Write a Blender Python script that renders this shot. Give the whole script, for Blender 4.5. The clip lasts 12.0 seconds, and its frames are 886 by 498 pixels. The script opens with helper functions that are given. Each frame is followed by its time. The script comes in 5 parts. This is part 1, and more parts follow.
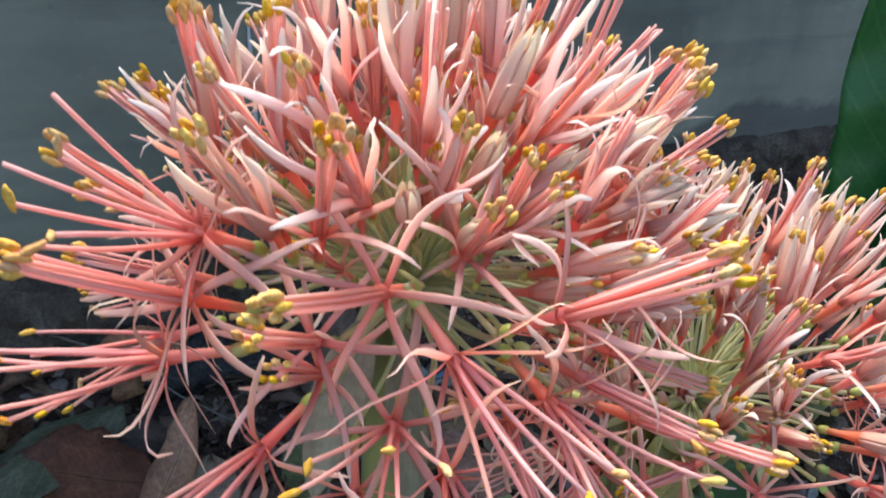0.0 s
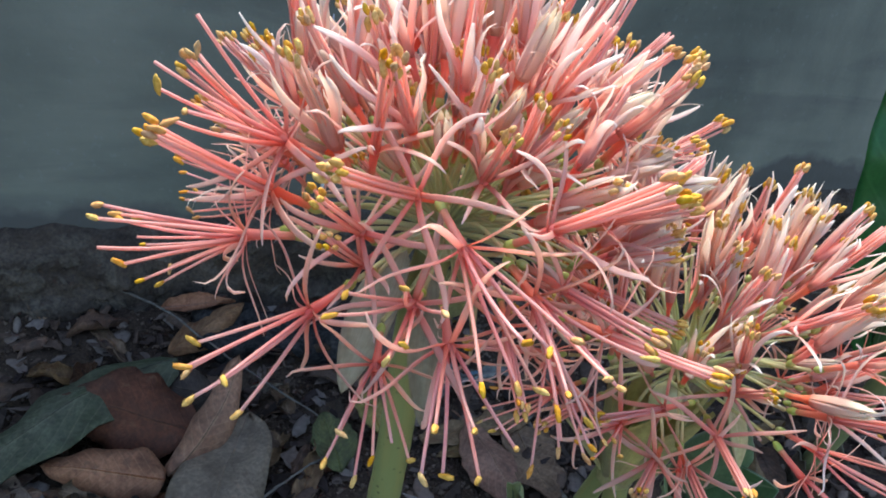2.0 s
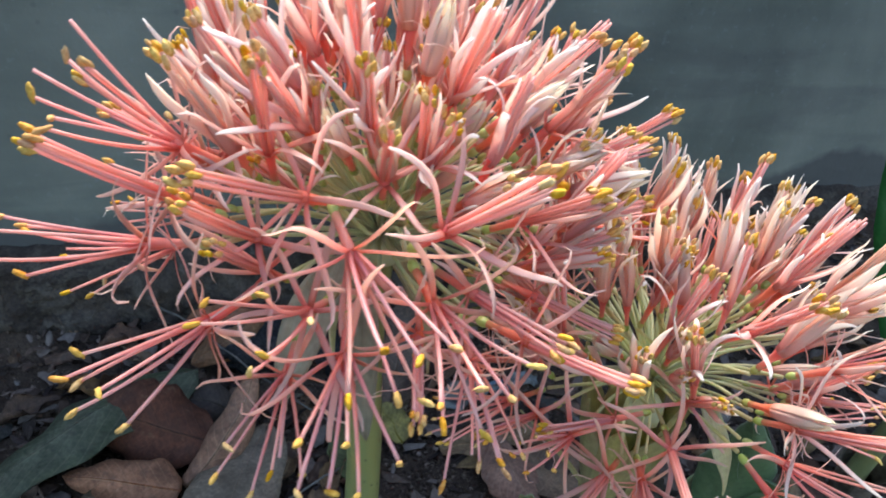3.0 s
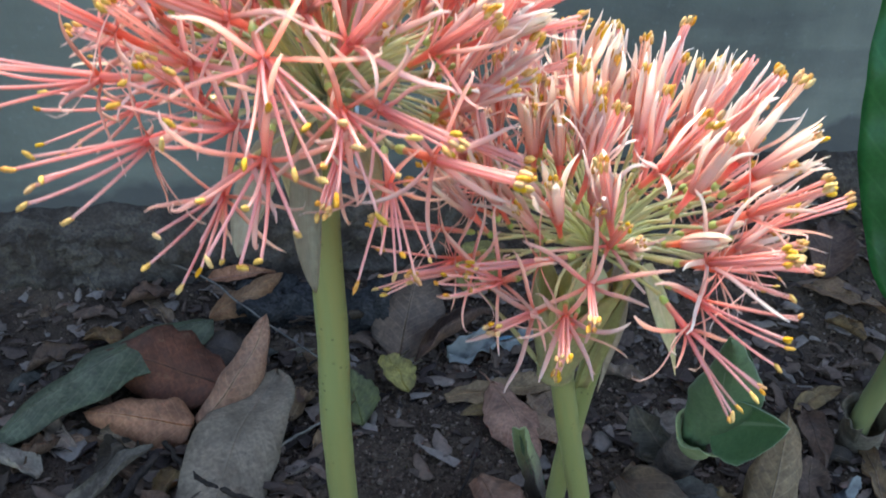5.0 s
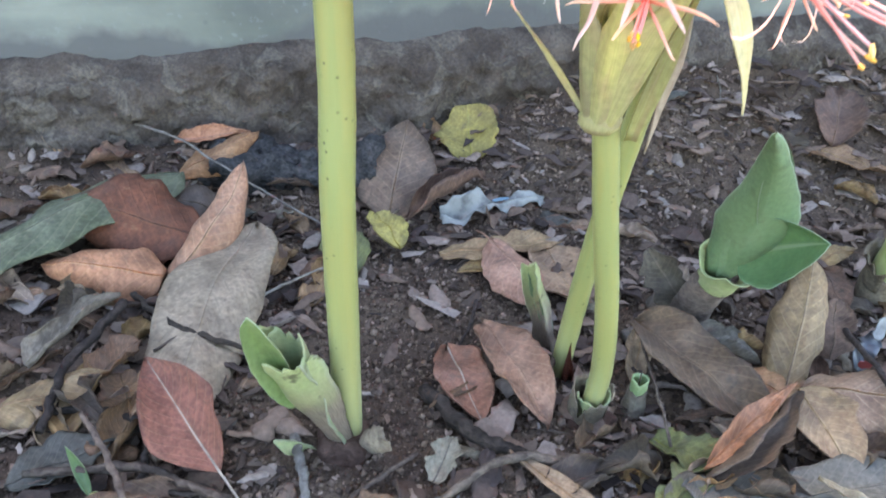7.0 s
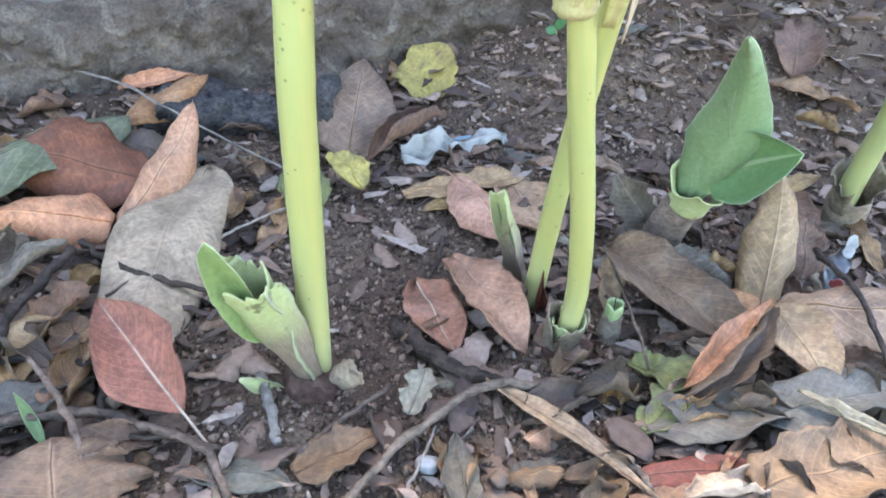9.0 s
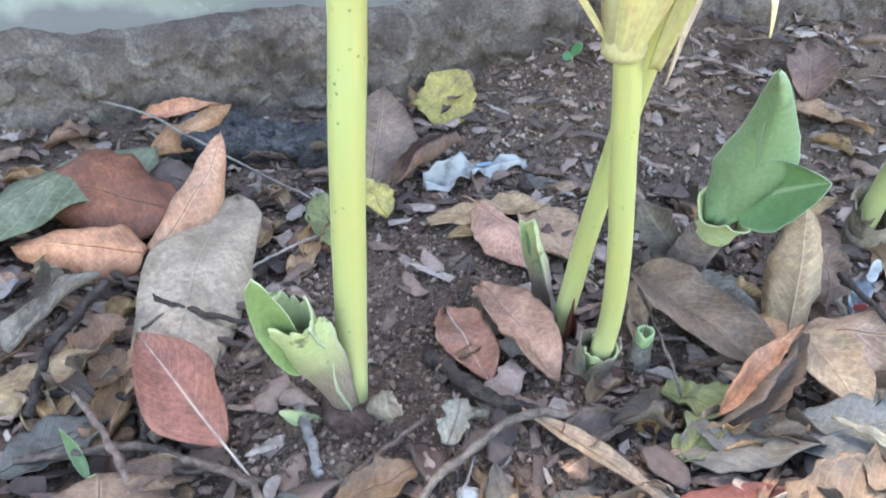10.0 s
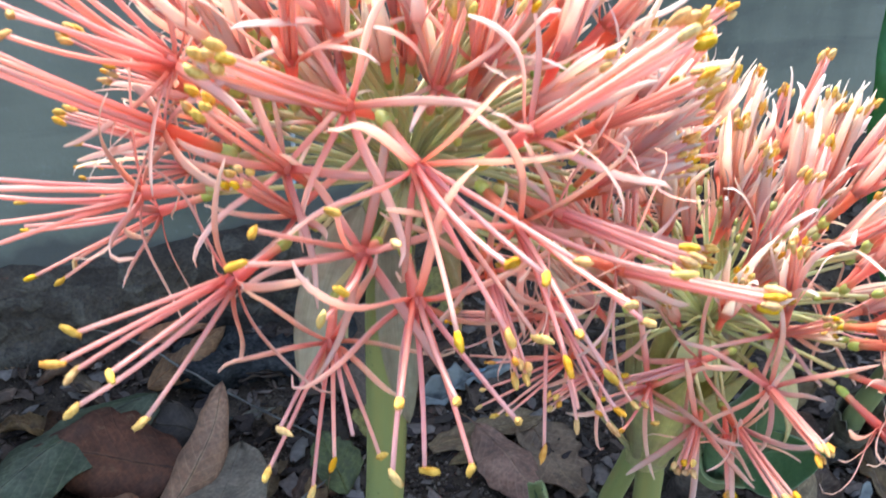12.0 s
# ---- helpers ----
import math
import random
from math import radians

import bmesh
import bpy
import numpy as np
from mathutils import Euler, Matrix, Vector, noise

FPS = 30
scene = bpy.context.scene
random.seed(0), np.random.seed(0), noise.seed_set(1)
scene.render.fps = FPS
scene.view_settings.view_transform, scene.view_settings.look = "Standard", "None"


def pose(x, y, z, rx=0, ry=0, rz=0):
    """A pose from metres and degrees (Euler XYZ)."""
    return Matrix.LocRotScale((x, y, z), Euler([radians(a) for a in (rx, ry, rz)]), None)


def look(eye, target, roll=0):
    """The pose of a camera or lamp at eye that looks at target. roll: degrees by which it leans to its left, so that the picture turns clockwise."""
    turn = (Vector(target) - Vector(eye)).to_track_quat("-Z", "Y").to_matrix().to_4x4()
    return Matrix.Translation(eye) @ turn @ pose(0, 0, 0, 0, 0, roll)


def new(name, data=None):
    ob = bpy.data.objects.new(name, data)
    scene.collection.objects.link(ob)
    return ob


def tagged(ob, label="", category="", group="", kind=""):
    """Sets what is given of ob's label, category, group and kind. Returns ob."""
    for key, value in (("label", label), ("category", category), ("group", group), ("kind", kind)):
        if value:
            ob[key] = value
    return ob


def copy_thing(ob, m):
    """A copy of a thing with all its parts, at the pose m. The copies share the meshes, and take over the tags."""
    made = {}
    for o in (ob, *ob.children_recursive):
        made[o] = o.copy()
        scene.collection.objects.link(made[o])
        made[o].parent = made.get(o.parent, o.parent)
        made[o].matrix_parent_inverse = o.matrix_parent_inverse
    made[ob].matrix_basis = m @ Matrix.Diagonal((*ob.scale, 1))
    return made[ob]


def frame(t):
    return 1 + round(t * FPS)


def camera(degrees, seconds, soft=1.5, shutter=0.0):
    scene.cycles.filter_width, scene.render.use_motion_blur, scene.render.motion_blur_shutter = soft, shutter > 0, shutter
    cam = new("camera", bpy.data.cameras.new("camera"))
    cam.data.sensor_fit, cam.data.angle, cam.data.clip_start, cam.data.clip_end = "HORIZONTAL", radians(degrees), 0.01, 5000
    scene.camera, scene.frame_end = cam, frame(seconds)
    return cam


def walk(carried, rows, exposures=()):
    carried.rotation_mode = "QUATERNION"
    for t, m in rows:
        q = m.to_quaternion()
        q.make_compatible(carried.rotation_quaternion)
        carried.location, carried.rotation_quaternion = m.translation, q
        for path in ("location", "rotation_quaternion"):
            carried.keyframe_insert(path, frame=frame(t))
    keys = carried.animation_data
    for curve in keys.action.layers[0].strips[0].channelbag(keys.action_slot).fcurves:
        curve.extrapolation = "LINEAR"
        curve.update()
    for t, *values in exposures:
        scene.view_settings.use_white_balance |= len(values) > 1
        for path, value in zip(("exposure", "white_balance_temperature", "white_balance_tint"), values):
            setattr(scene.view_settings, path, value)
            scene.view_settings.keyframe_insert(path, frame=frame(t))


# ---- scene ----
# ---- camera and walk ----
cam = camera(58.9, 12.0, soft=1.8, shutter=0.4)
PATH = [
    (0, (0.092, 0.149, 0.469), (0.026, 1.857, -0.568), 5.4),
    (0.5, (0.091, 0.144, 0.484), (0.021, 1.856, -0.548), 4.0),
    (1, (0.093, 0.13, 0.487), (0.005, 1.845, -0.538), 5.1),
    (1.5, (0.103, 0.112, 0.479), (-0.046, 1.843, -0.512), 7.4),
    (2, (0.107, 0.097, 0.468), (-0.106, 1.831, -0.506), 9.8),
    (2.5, (0.119, 0.097, 0.464), (-0.141, 1.829, -0.501), 8.4),
    (3, (0.147, 0.115, 0.467), (-0.235, 1.819, -0.508), 5.8),
    (3.2, (0.159, 0.118, 0.465), (-0.282, 1.814, -0.5), 4.5),
    (4.8, (0.2, 0.086, 0.442), (-0.326, 1.769, -0.501), 3.0),
    (5, (0.198, 0.085, 0.431), (-0.311, 1.773, -0.513), 3.5),
    (5.5, (0.195, 0.082, 0.413), (-0.295, 1.769, -0.544), 3.7),
    (6, (0.187, 0.082, 0.379), (-0.272, 1.753, -0.62), 4.8),
    (6.5, (0.184, 0.089, 0.358), (-0.238, 1.761, -0.655), 4.8),
    (7, (0.18, 0.085, 0.33), (-0.223, 1.744, -0.711), 4.8),
    (7.2, (0.177, 0.084, 0.322), (-0.213, 1.743, -0.724), 5.1),
    (8.8, (0.176, 0.083, 0.295), (-0.117, 1.727, -0.804), 4.6),
    (9, (0.176, 0.086, 0.298), (-0.109, 1.736, -0.795), 4.7),
    (9.5, (0.168, 0.084, 0.3), (-0.113, 1.743, -0.782), 4.4),
    (10, (0.156, 0.082, 0.307), (-0.132, 1.753, -0.754), 4.2),
    (10.5, (0.171, 0.087, 0.322), (-0.116, 1.801, -0.669), 3.8),
    (11, (0.157, 0.099, 0.356), (-0.136, 1.833, -0.597), 3.1),
    (11.3, (0.138, 0.105, 0.387), (-0.178, 1.86, -0.519), 1.5),
    (11.5, (0.125, 0.12, 0.404), (-0.149, 1.873, -0.517), 1.4),
    (12, (0.113, 0.132, 0.43), (-0.099, 1.883, -0.513), 2.9),
]
EXPOSURES = [(0.0, 1.5, 6000, 10), (3.0, 1.62, 5950, 10), (5.0, 2.1, 6050, 9), (6.0, 2.55, 6300, 10), (6.5, 3.2, 6600, 13), (7.0, 3.75, 6700, 14), (9.0, 4.25, 6700, 14), (10.5, 4.35, 6700, 14), (11.0, 4.0, 6600, 13), (11.5, 3.1, 6400, 12), (12.0, 2.3, 6150, 10)]
walk(cam, [(t, look(eye, target, roll)) for t, eye, target, roll in PATH], EXPOSURES)

# ---- light: soft daylight in open shade ----
SUN_EL, SUN_AZ = 55.0, -25.0
world = bpy.data.worlds.new("world")
scene.world = world
world.use_nodes = True
wn = world.node_tree.nodes
sky = wn.new("ShaderNodeTexSky")
sky.sky_type = "NISHITA"
sky.sun_disc = False
sky.sun_elevation = radians(SUN_EL)
sky.sun_rotation = radians(SUN_AZ)
world.node_tree.links.new(sky.outputs[0], wn["Background"].inputs[0])
wn["Background"].inputs[1].default_value = 0.15

sun = new("sun", bpy.data.lights.new("sun", "SUN"))
sun.data.energy = 5.0
sun.data.angle = radians(24)
sun.data.color = (1.0, 0.965, 0.92)
sd = Vector((math.sin(radians(SUN_AZ)) * math.cos(radians(SUN_EL)), math.cos(radians(SUN_AZ)) * math.cos(radians(SUN_EL)), math.sin(radians(SUN_EL))))
sun.matrix_world = look(sd * 6, (0, 0, 0))

# ---- materials ----


class Mat:
    """A node material with short ways to add nodes."""

    def __init__(self, name, rough=0.6, spec=0.5):
        self.m = bpy.data.materials.new(name)
        self.m.use_nodes = True
        self.t = self.m.node_tree
        self.b = self.t.nodes["Principled BSDF"]
        self.b.inputs["Roughness"].default_value = rough
        self.b.inputs["Specular IOR Level"].default_value = spec

    def n(self, kind, **values):
        node = self.t.nodes.new("ShaderNode" + kind)
        for key, value in values.items():
            node.inputs[key.replace("_", " ")].default_value = value
        return node

    def link(self, a, b):
        self.t.links.new(a, b)

    def noise(self, scale, detail=4, coord="Object", rough=0.55, stretch=None, dist=0.0):
        tc = self.n("TexCoord")
        out = tc.outputs[coord]
        if stretch:
            mp = self.n("Mapping")
            mp.inputs["Scale"].default_value = stretch
            self.link(out, mp.inputs[0])
            out = mp.outputs[0]
        node = self.n("TexNoise", Scale=scale, Detail=detail, Roughness=rough, Distortion=dist)
        self.link(out, node.inputs["Vector"])
        return node.outputs[0]

    def ramp(self, fac, *stops):
        node = self.n("ValToRGB")
        el = node.color_ramp.elements
        while len(el) < len(stops):
            el.new(0.5)
        for e, (p, c) in zip(el, stops):
            e.position = p
            e.color = (*c, 1) if len(c) == 3 else c
        self.link(fac, node.inputs[0])
        return node.outputs[0]

    def mix(self, fac, a, b, kind="MIX"):
        node = self.t.nodes.new("ShaderNodeMix")
        node.data_type, node.blend_type = "RGBA", kind
        for socket, value in ((node.inputs[0], fac), (node.inputs[6], a), (node.inputs[7], b)):
            if isinstance(value, (int, float)):
                socket.default_value = value
            elif isinstance(value, tuple):
                socket.default_value = (*value, 1)
            else:
                self.link(value, socket)
        return node.outputs[2]

    def math(self, op, a, b=0.0, c=0.0):
        node = self.t.nodes.new("ShaderNodeMath")
        node.operation = op
        for socket, value in zip(node.inputs, (a, b, c)):
            if isinstance(value, (int, float)):
                socket.default_value = value
            else:
                self.link(value, socket)
        return node.outputs[0]

    def uv(self):
        sep = self.n("SeparateXYZ")
        self.link(self.n("TexCoord").outputs["UV"], sep.inputs[0])
        return sep.outputs[0], sep.outputs[1]

    def vary(self, col, hue=0.02, value=0.25, sat=0.15, base=1.0):
        """Shifts a colour a little from object to object."""
        r = self.n("ObjectInfo").outputs["Random"]
        h = self.n("HueSaturation")
        self.link(self.math("MULTIPLY_ADD", r, hue, 0.5 - hue / 2), h.inputs["Hue"])
        r2 = self.math("FRACT", self.math("MULTIPLY", r, 7.13))
        self.link(self.math("MULTIPLY_ADD", r2, value, 1 - value / 2), h.inputs["Value"])
        r3 = self.math("FRACT", self.math("MULTIPLY", r, 13.7))
        self.link(self.math("MULTIPLY_ADD", r3, sat, base - sat / 2), h.inputs["Saturation"])
        self.link(col, h.inputs["Color"])
        return h.outputs[0]

    def bump(self, fac, strength=0.3, distance=0.001):
        node = self.n("Bump", Strength=strength, Distance=distance)
        self.link(fac, node.inputs["Height"])
        self.link(node.outputs[0], self.b.inputs["Normal"])

    def color(self, col):
        self.link(col, self.b.inputs["Base Color"])
        return self

    def leafy(self, col, share=0.3):
        """Lets some light pass through a thin petal or leaf."""
        tr = self.n("BsdfTranslucent")
        self.link(col, tr.inputs["Color"])
        mx = self.t.nodes.new("ShaderNodeMixShader")
        mx.inputs[0].default_value = share
        self.link(self.b.outputs[0], mx.inputs[1])
        self.link(tr.outputs[0], mx.inputs[2])
        self.link(mx.outputs[0], self.t.nodes["Material Output"].inputs[0])
        return self


def petal_material(name, throat, middle, tip, share=0.3, at=0.35, end=1.0):
    k = Mat(name, 0.42, 0.45)
    u, v = k.uv()
    c = k.ramp(v, (0.0, throat), (at, middle), (end, tip))
    streak = k.noise(14, 3, "UV", stretch=(6, 0.7, 1))
    c = k.mix(k.math("MULTIPLY", streak, 0.35), c, tip)
    c = k.vary(c, 0.018, 0.25, 0.2)
    k.color(c).leafy(c, share)
    k.bump(streak, 0.25, 0.0006)
    return k.m


M_TEPAL = petal_material("coral_tepal", (0.871, 0.251, 0.168), (0.911, 0.533, 0.416), (0.931, 0.721, 0.594), 0.65, 0.35, 0.95)
M_TEPAL_PALE = petal_material("pale_tepal", (0.90, 0.36, 0.27), (0.93, 0.63, 0.50), (0.94, 0.84, 0.71), 0.62, 0.32, 0.78)
M_TEPAL_ROSE = petal_material("rose_tepal", (0.891, 0.308, 0.231), (0.931, 0.583, 0.484), (0.940, 0.847, 0.748), 0.62, 0.35, 0.9)
M_TEPAL_BUD = petal_material("bud_tepal", (0.86, 0.38, 0.27), (0.90, 0.60, 0.46), (0.90, 0.80, 0.62), 0.45, 0.4, 0.85)
M_FILAMENT = petal_material("coral_filament", (0.891, 0.230, 0.158), (0.911, 0.387, 0.297), (0.921, 0.522, 0.416), 0.45)
M_FILAMENT_PALE = petal_material("pale_filament", (0.911, 0.314, 0.208), (0.940, 0.502, 0.356), (0.940, 0.690, 0.525), 0.45)
M_TUBE = petal_material("flower_tube", (0.72, 0.46, 0.24), (0.88, 0.32, 0.21), (0.91, 0.22, 0.14), 0.45)

k = Mat("yellow_anther", 0.75, 0.2)
c = k.ramp(k.noise(900, 3), (0.3, (0.46, 0.22, 0.035)), (0.65, (0.68, 0.40, 0.10)))
k.color(k.vary(c, 0.03, 0.3, 0.3)).bump(k.noise(1500, 2), 0.6, 0.0004)
M_ANTHER = k.m

k = Mat("green_ovary", 0.4)
c = k.vary(k.ramp(k.noise(300, 2), (0.3, (0.34, 0.40, 0.07)), (0.7, (0.50, 0.50, 0.14))), 0.04, 0.3)
k.color(c).leafy(c, 0.15)
M_OVARY = k.m

k = Mat("green_pedicel", 0.45)
u, v = k.uv()
c = k.vary(k.ramp(v, (0.0, (0.70, 0.70, 0.42)), (0.6, (0.62, 0.62, 0.32)), (1.0, (0.62, 0.53, 0.26))), 0.03, 0.3)
k.color(c).leafy(c, 0.45)
M_PEDICEL = k.m


def stalk_material(name, low, high, spots=0.5):
    k = Mat(name, 0.42, 0.4)
    u, v = k.uv()
    grain = k.noise(30, 4, "UV", stretch=(4, 0.25, 1))
    c = k.ramp(v, (0.0, low), (0.25, high), (1.0, high))
    c = k.mix(k.math("MULTIPLY", grain, 0.5), c, tuple(x * 0.72 for x in high))
    yellow = k.ramp(k.noise(5, 3, "UV", stretch=(1.2, 0.5, 1)), (0.42, (0, 0, 0)), (0.62, (1, 1, 1)))
    c = k.mix(k.math("MULTIPLY", yellow, 0.6), c, (high[0] * 1.18, high[1] * 0.99, high[2] * 0.9))
    vor = k.n("TexVoronoi", Scale=190.0)
    k.link(k.n("TexCoord").outputs["Object"], vor.inputs["Vector"])
    dot = k.ramp(vor.outputs["Distance"], (0.10, (1, 1, 1)), (0.17, (0, 0, 0)))
    rare = k.ramp(k.noise(70, 2), (0.47, (0, 0, 0)), (0.60, (1, 1, 1)))
    c = k.mix(k.math("MULTIPLY", k.math("MULTIPLY", dot, rare), spots), c, (0.10, 0.10, 0.035))
    k.color(c).leafy(c, 0.12)
    k.bump(grain, 0.15, 0.001)
    return k.m


M_SCAPE = stalk_material("green_scape", (0.285, 0.272, 0.140), (0.252, 0.270, 0.092), 0.95)
M_SCAPE_DARK = stalk_material("petiole_green", (0.250, 0.245, 0.130), (0.230, 0.260, 0.105), 0.2)


def leaf_material(name, main, second, vein, spot=(0.06, 0.045, 0.03), spots=0.4, veins=0.6, share=0.15, rough=0.72, edge=None, foot=None):
    """A leaf with midrib, side veins, blotches and specks. u runs across, v along."""
    k = Mat(name, rough, 0.25)
    u, v = k.uv()
    blotch = k.noise(2.2, 5, "UV", dist=0.6)
    stain = k.ramp(k.noise(38, 5, dist=0.8), (0.42, (1, 1, 1)), (0.70, (0.42, 0.40, 0.38)))
    c = k.mix(k.ramp(blotch, (0.40, (0, 0, 0)), (0.62, (1, 1, 1))), main, second)
    fine = k.noise(350, 4)
    if rough > 0.6:
        c = k.mix(0.75, c, stain, "MULTIPLY")
    c = k.mix(0.62 if rough > 0.6 else 0.3, c, k.ramp(fine, (0.3, (0.40, 0.40, 0.40)), (0.7, (1.15, 1.15, 1.15))), "MULTIPLY")
    away = k.math("ABSOLUTE", k.math("SUBTRACT", u, 0.5))
    side = k.math("FRACT", k.math("MULTIPLY_ADD", away, -6.0, k.math("MULTIPLY", v, 11.0)))
    line = k.math("ABSOLUTE", k.math("SUBTRACT", side, 0.5))
    lines = k.ramp(line, (0.0, (1, 1, 1)), (0.10, (0, 0, 0)))
    rib = k.ramp(away, (0.012, (1, 1, 1)), (0.03, (0, 0, 0)))
    both = k.math("MAXIMUM", k.math("MULTIPLY", lines, 0.55 if share < 0.3 else 0.0), rib)
    c = k.mix(k.math("MULTIPLY", both, veins), c, vein)
    speck = k.ramp(k.noise(90, 3), (0.60, (0, 0, 0)), (0.68, (1, 1, 1)))
    c = k.mix(k.math("MULTIPLY", speck, spots), c, spot)
    if rough > 0.6:
        dirt = k.ramp(k.noise(170, 5, dist=0.5), (0.50, (0, 0, 0)), (0.62, (1, 1, 1)))
        c = k.mix(k.math("MULTIPLY", dirt, 0.40), c, tuple(x * 0.45 for x in second))
        dust = k.ramp(k.noise(24, 6, dist=0.5), (0.48, (0, 0, 0)), (0.72, (1, 1, 1)))
        c = k.mix(k.math("MULTIPLY", dust, 0.10), c, (0.17, 0.15, 0.13))
    if edge:
        rim = k.ramp(away, (0.47, (0, 0, 0)), (0.50, (1, 1, 1)))
        c = k.mix(k.math("MULTIPLY", rim, 0.5), c, edge)
    if foot:
        low = k.ramp(k.math("MULTIPLY_ADD", k.noise(60, 4), 0.35, v), (0.62, (1, 1, 1)), (1.02, (0, 0, 0)))
        fibre = k.ramp(k.noise(30, 4, "UV", stretch=(3, 0.3, 1)), (0.35, foot), (0.65, tuple(x * 1.9 for x in foot)))
        c = k.mix(low, c, fibre)
    if "bract" in name:
        c = k.mix(0.4, c, k.ramp(k.noise(16, 3, "UV", stretch=(2.2, 0.08, 1)), (0.38, (0.66, 0.66, 0.52)), (0.6, (1, 1, 1))), "MULTIPLY")
    c = k.vary(c, 0.02, 0.35, 0.2, 0.92 if rough > 0.6 else 0.9)
    k.color(c)
    if share:
        k.leafy(c, share)
    k.bump(k.math("ADD", k.math("MULTIPLY", both, 0.55), fine), 0.7 if rough > 0.6 and share < 0.3 else 0.25, 0.001)
    return k.m


ML = {
    "tan": leaf_material("leaf_tan", (0.287, 0.165, 0.065), (0.217, 0.113, 0.044), (0.385, 0.244, 0.108)),
    "grey": leaf_material("leaf_grey_tan", (0.351, 0.248, 0.156), (0.276, 0.191, 0.114), (0.382, 0.273, 0.170), spots=0.3, veins=0.25),
    "greyish": leaf_material("leaf_greyish", (0.215, 0.160, 0.101), (0.164, 0.121, 0.073), (0.268, 0.202, 0.130), spots=0.6, veins=0.35),
    "pale": leaf_material("leaf_pale", (0.236, 0.190, 0.123), (0.169, 0.128, 0.081), (0.261, 0.207, 0.136)),
    "pink": leaf_material("leaf_pinkish_brown", (0.367, 0.170, 0.071), (0.293, 0.123, 0.048), (0.437, 0.244, 0.115)),
    "orange": leaf_material("leaf_orange_brown", (0.365, 0.116, 0.030), (0.271, 0.085, 0.024), (0.416, 0.176, 0.060)),
    "redbrown": leaf_material("leaf_red_brown", (0.132, 0.038, 0.016), (0.094, 0.030, 0.014), (0.179, 0.076, 0.036), spot=(0.189, 0.104, 0.051), spots=0.3, veins=0.25),
    "red": leaf_material("leaf_dark_red", (0.228, 0.071, 0.033), (0.172, 0.058, 0.026), (0.343, 0.185, 0.080), veins=0.28),
    "brown": leaf_material("leaf_brown", (0.164, 0.088, 0.040), (0.107, 0.055, 0.027), (0.227, 0.134, 0.068)),
    "dark": leaf_material("leaf_dark", (0.073, 0.048, 0.029), (0.102, 0.066, 0.038), (0.135, 0.095, 0.053)),
    "blue": leaf_material("leaf_slate", (0.095, 0.083, 0.062), (0.063, 0.055, 0.039), (0.134, 0.114, 0.082)),
    "greygreen": leaf_material("leaf_grey_green", (0.123, 0.104, 0.064), (0.100, 0.077, 0.050), (0.164, 0.133, 0.088)),
    "green_old": leaf_material("leaf_fading_green", (0.121, 0.118, 0.064), (0.078, 0.086, 0.033), (0.174, 0.151, 0.087), spots=0.3),
    "yellow": leaf_material("leaf_yellow", (0.330, 0.244, 0.021), (0.242, 0.177, 0.025), (0.356, 0.287, 0.060), spots=0.5),
    "yellowgreen": leaf_material("leaf_yellow_green", (0.158, 0.152, 0.029), (0.115, 0.115, 0.034), (0.194, 0.186, 0.068)),
    "green_pale": leaf_material("leaf_bright_green", (0.205, 0.272, 0.088), (0.255, 0.305, 0.110), (0.33, 0.37, 0.19), spots=0.15, veins=0.10, share=0.35, rough=0.42, edge=(0.42, 0.45, 0.28)),
    "green": leaf_material("leaf_fresh_green", (0.135, 0.205, 0.070), (0.165, 0.230, 0.085), (0.27, 0.30, 0.15), spots=0.25, veins=0.05, share=0.3, rough=0.42, edge=(0.36, 0.38, 0.24)),
    "green_deep": leaf_material("leaf_deep_green", (0.028, 0.108, 0.022), (0.040, 0.138, 0.030), (0.078, 0.185, 0.050), spots=0.03, veins=0.5, share=0.25, rough=0.3),
    "green_side": leaf_material("leaf_side_green", (0.098, 0.178, 0.056), (0.120, 0.205, 0.068), (0.28, 0.33, 0.18), spots=0.05, veins=0.5, share=0.32, rough=0.35, edge=(0.40, 0.44, 0.28)),
    "sheath_foot": leaf_material("leaf_sheath_foot", (0.34, 0.365, 0.125), (0.40, 0.40, 0.16), (0.42, 0.42, 0.22), spot=(0.07, 0.05, 0.025), spots=0.75, veins=0.05, share=0.3, rough=0.55, edge=(0.42, 0.40, 0.26), foot=(0.150, 0.105, 0.072)),
    "sheath": leaf_material("leaf_sheath", (0.275, 0.310, 0.105), (0.33, 0.335, 0.135), (0.36, 0.36, 0.20), spot=(0.08, 0.06, 0.03), spots=0.5, veins=0.05, share=0.3, rough=0.55, edge=(0.40, 0.38, 0.25)),
    "stub": leaf_material("old_sheath", (0.250, 0.190, 0.115), (0.165, 0.112, 0.070), (0.27, 0.22, 0.15), spot=(0.07, 0.045, 0.03), spots=0.7, veins=0.0),
    "bract": leaf_material("pale_bract", (0.64, 0.60, 0.33), (0.68, 0.58, 0.36), (0.74, 0.69, 0.46), spots=0.04, veins=0.05, share=0.55, rough=0.5),
    "bract_green": leaf_material("green_bract", (0.54, 0.52, 0.19), (0.48, 0.40, 0.18), (0.64, 0.59, 0.31), spots=0.06, veins=0.05, share=0.6, rough=0.5),
    "bract_dry": leaf_material("dry_bract", (0.50, 0.42, 0.27), (0.38, 0.29, 0.18), (0.54, 0.46, 0.31), spots=0.25, veins=0.05, share=0.4, rough=0.55),
}

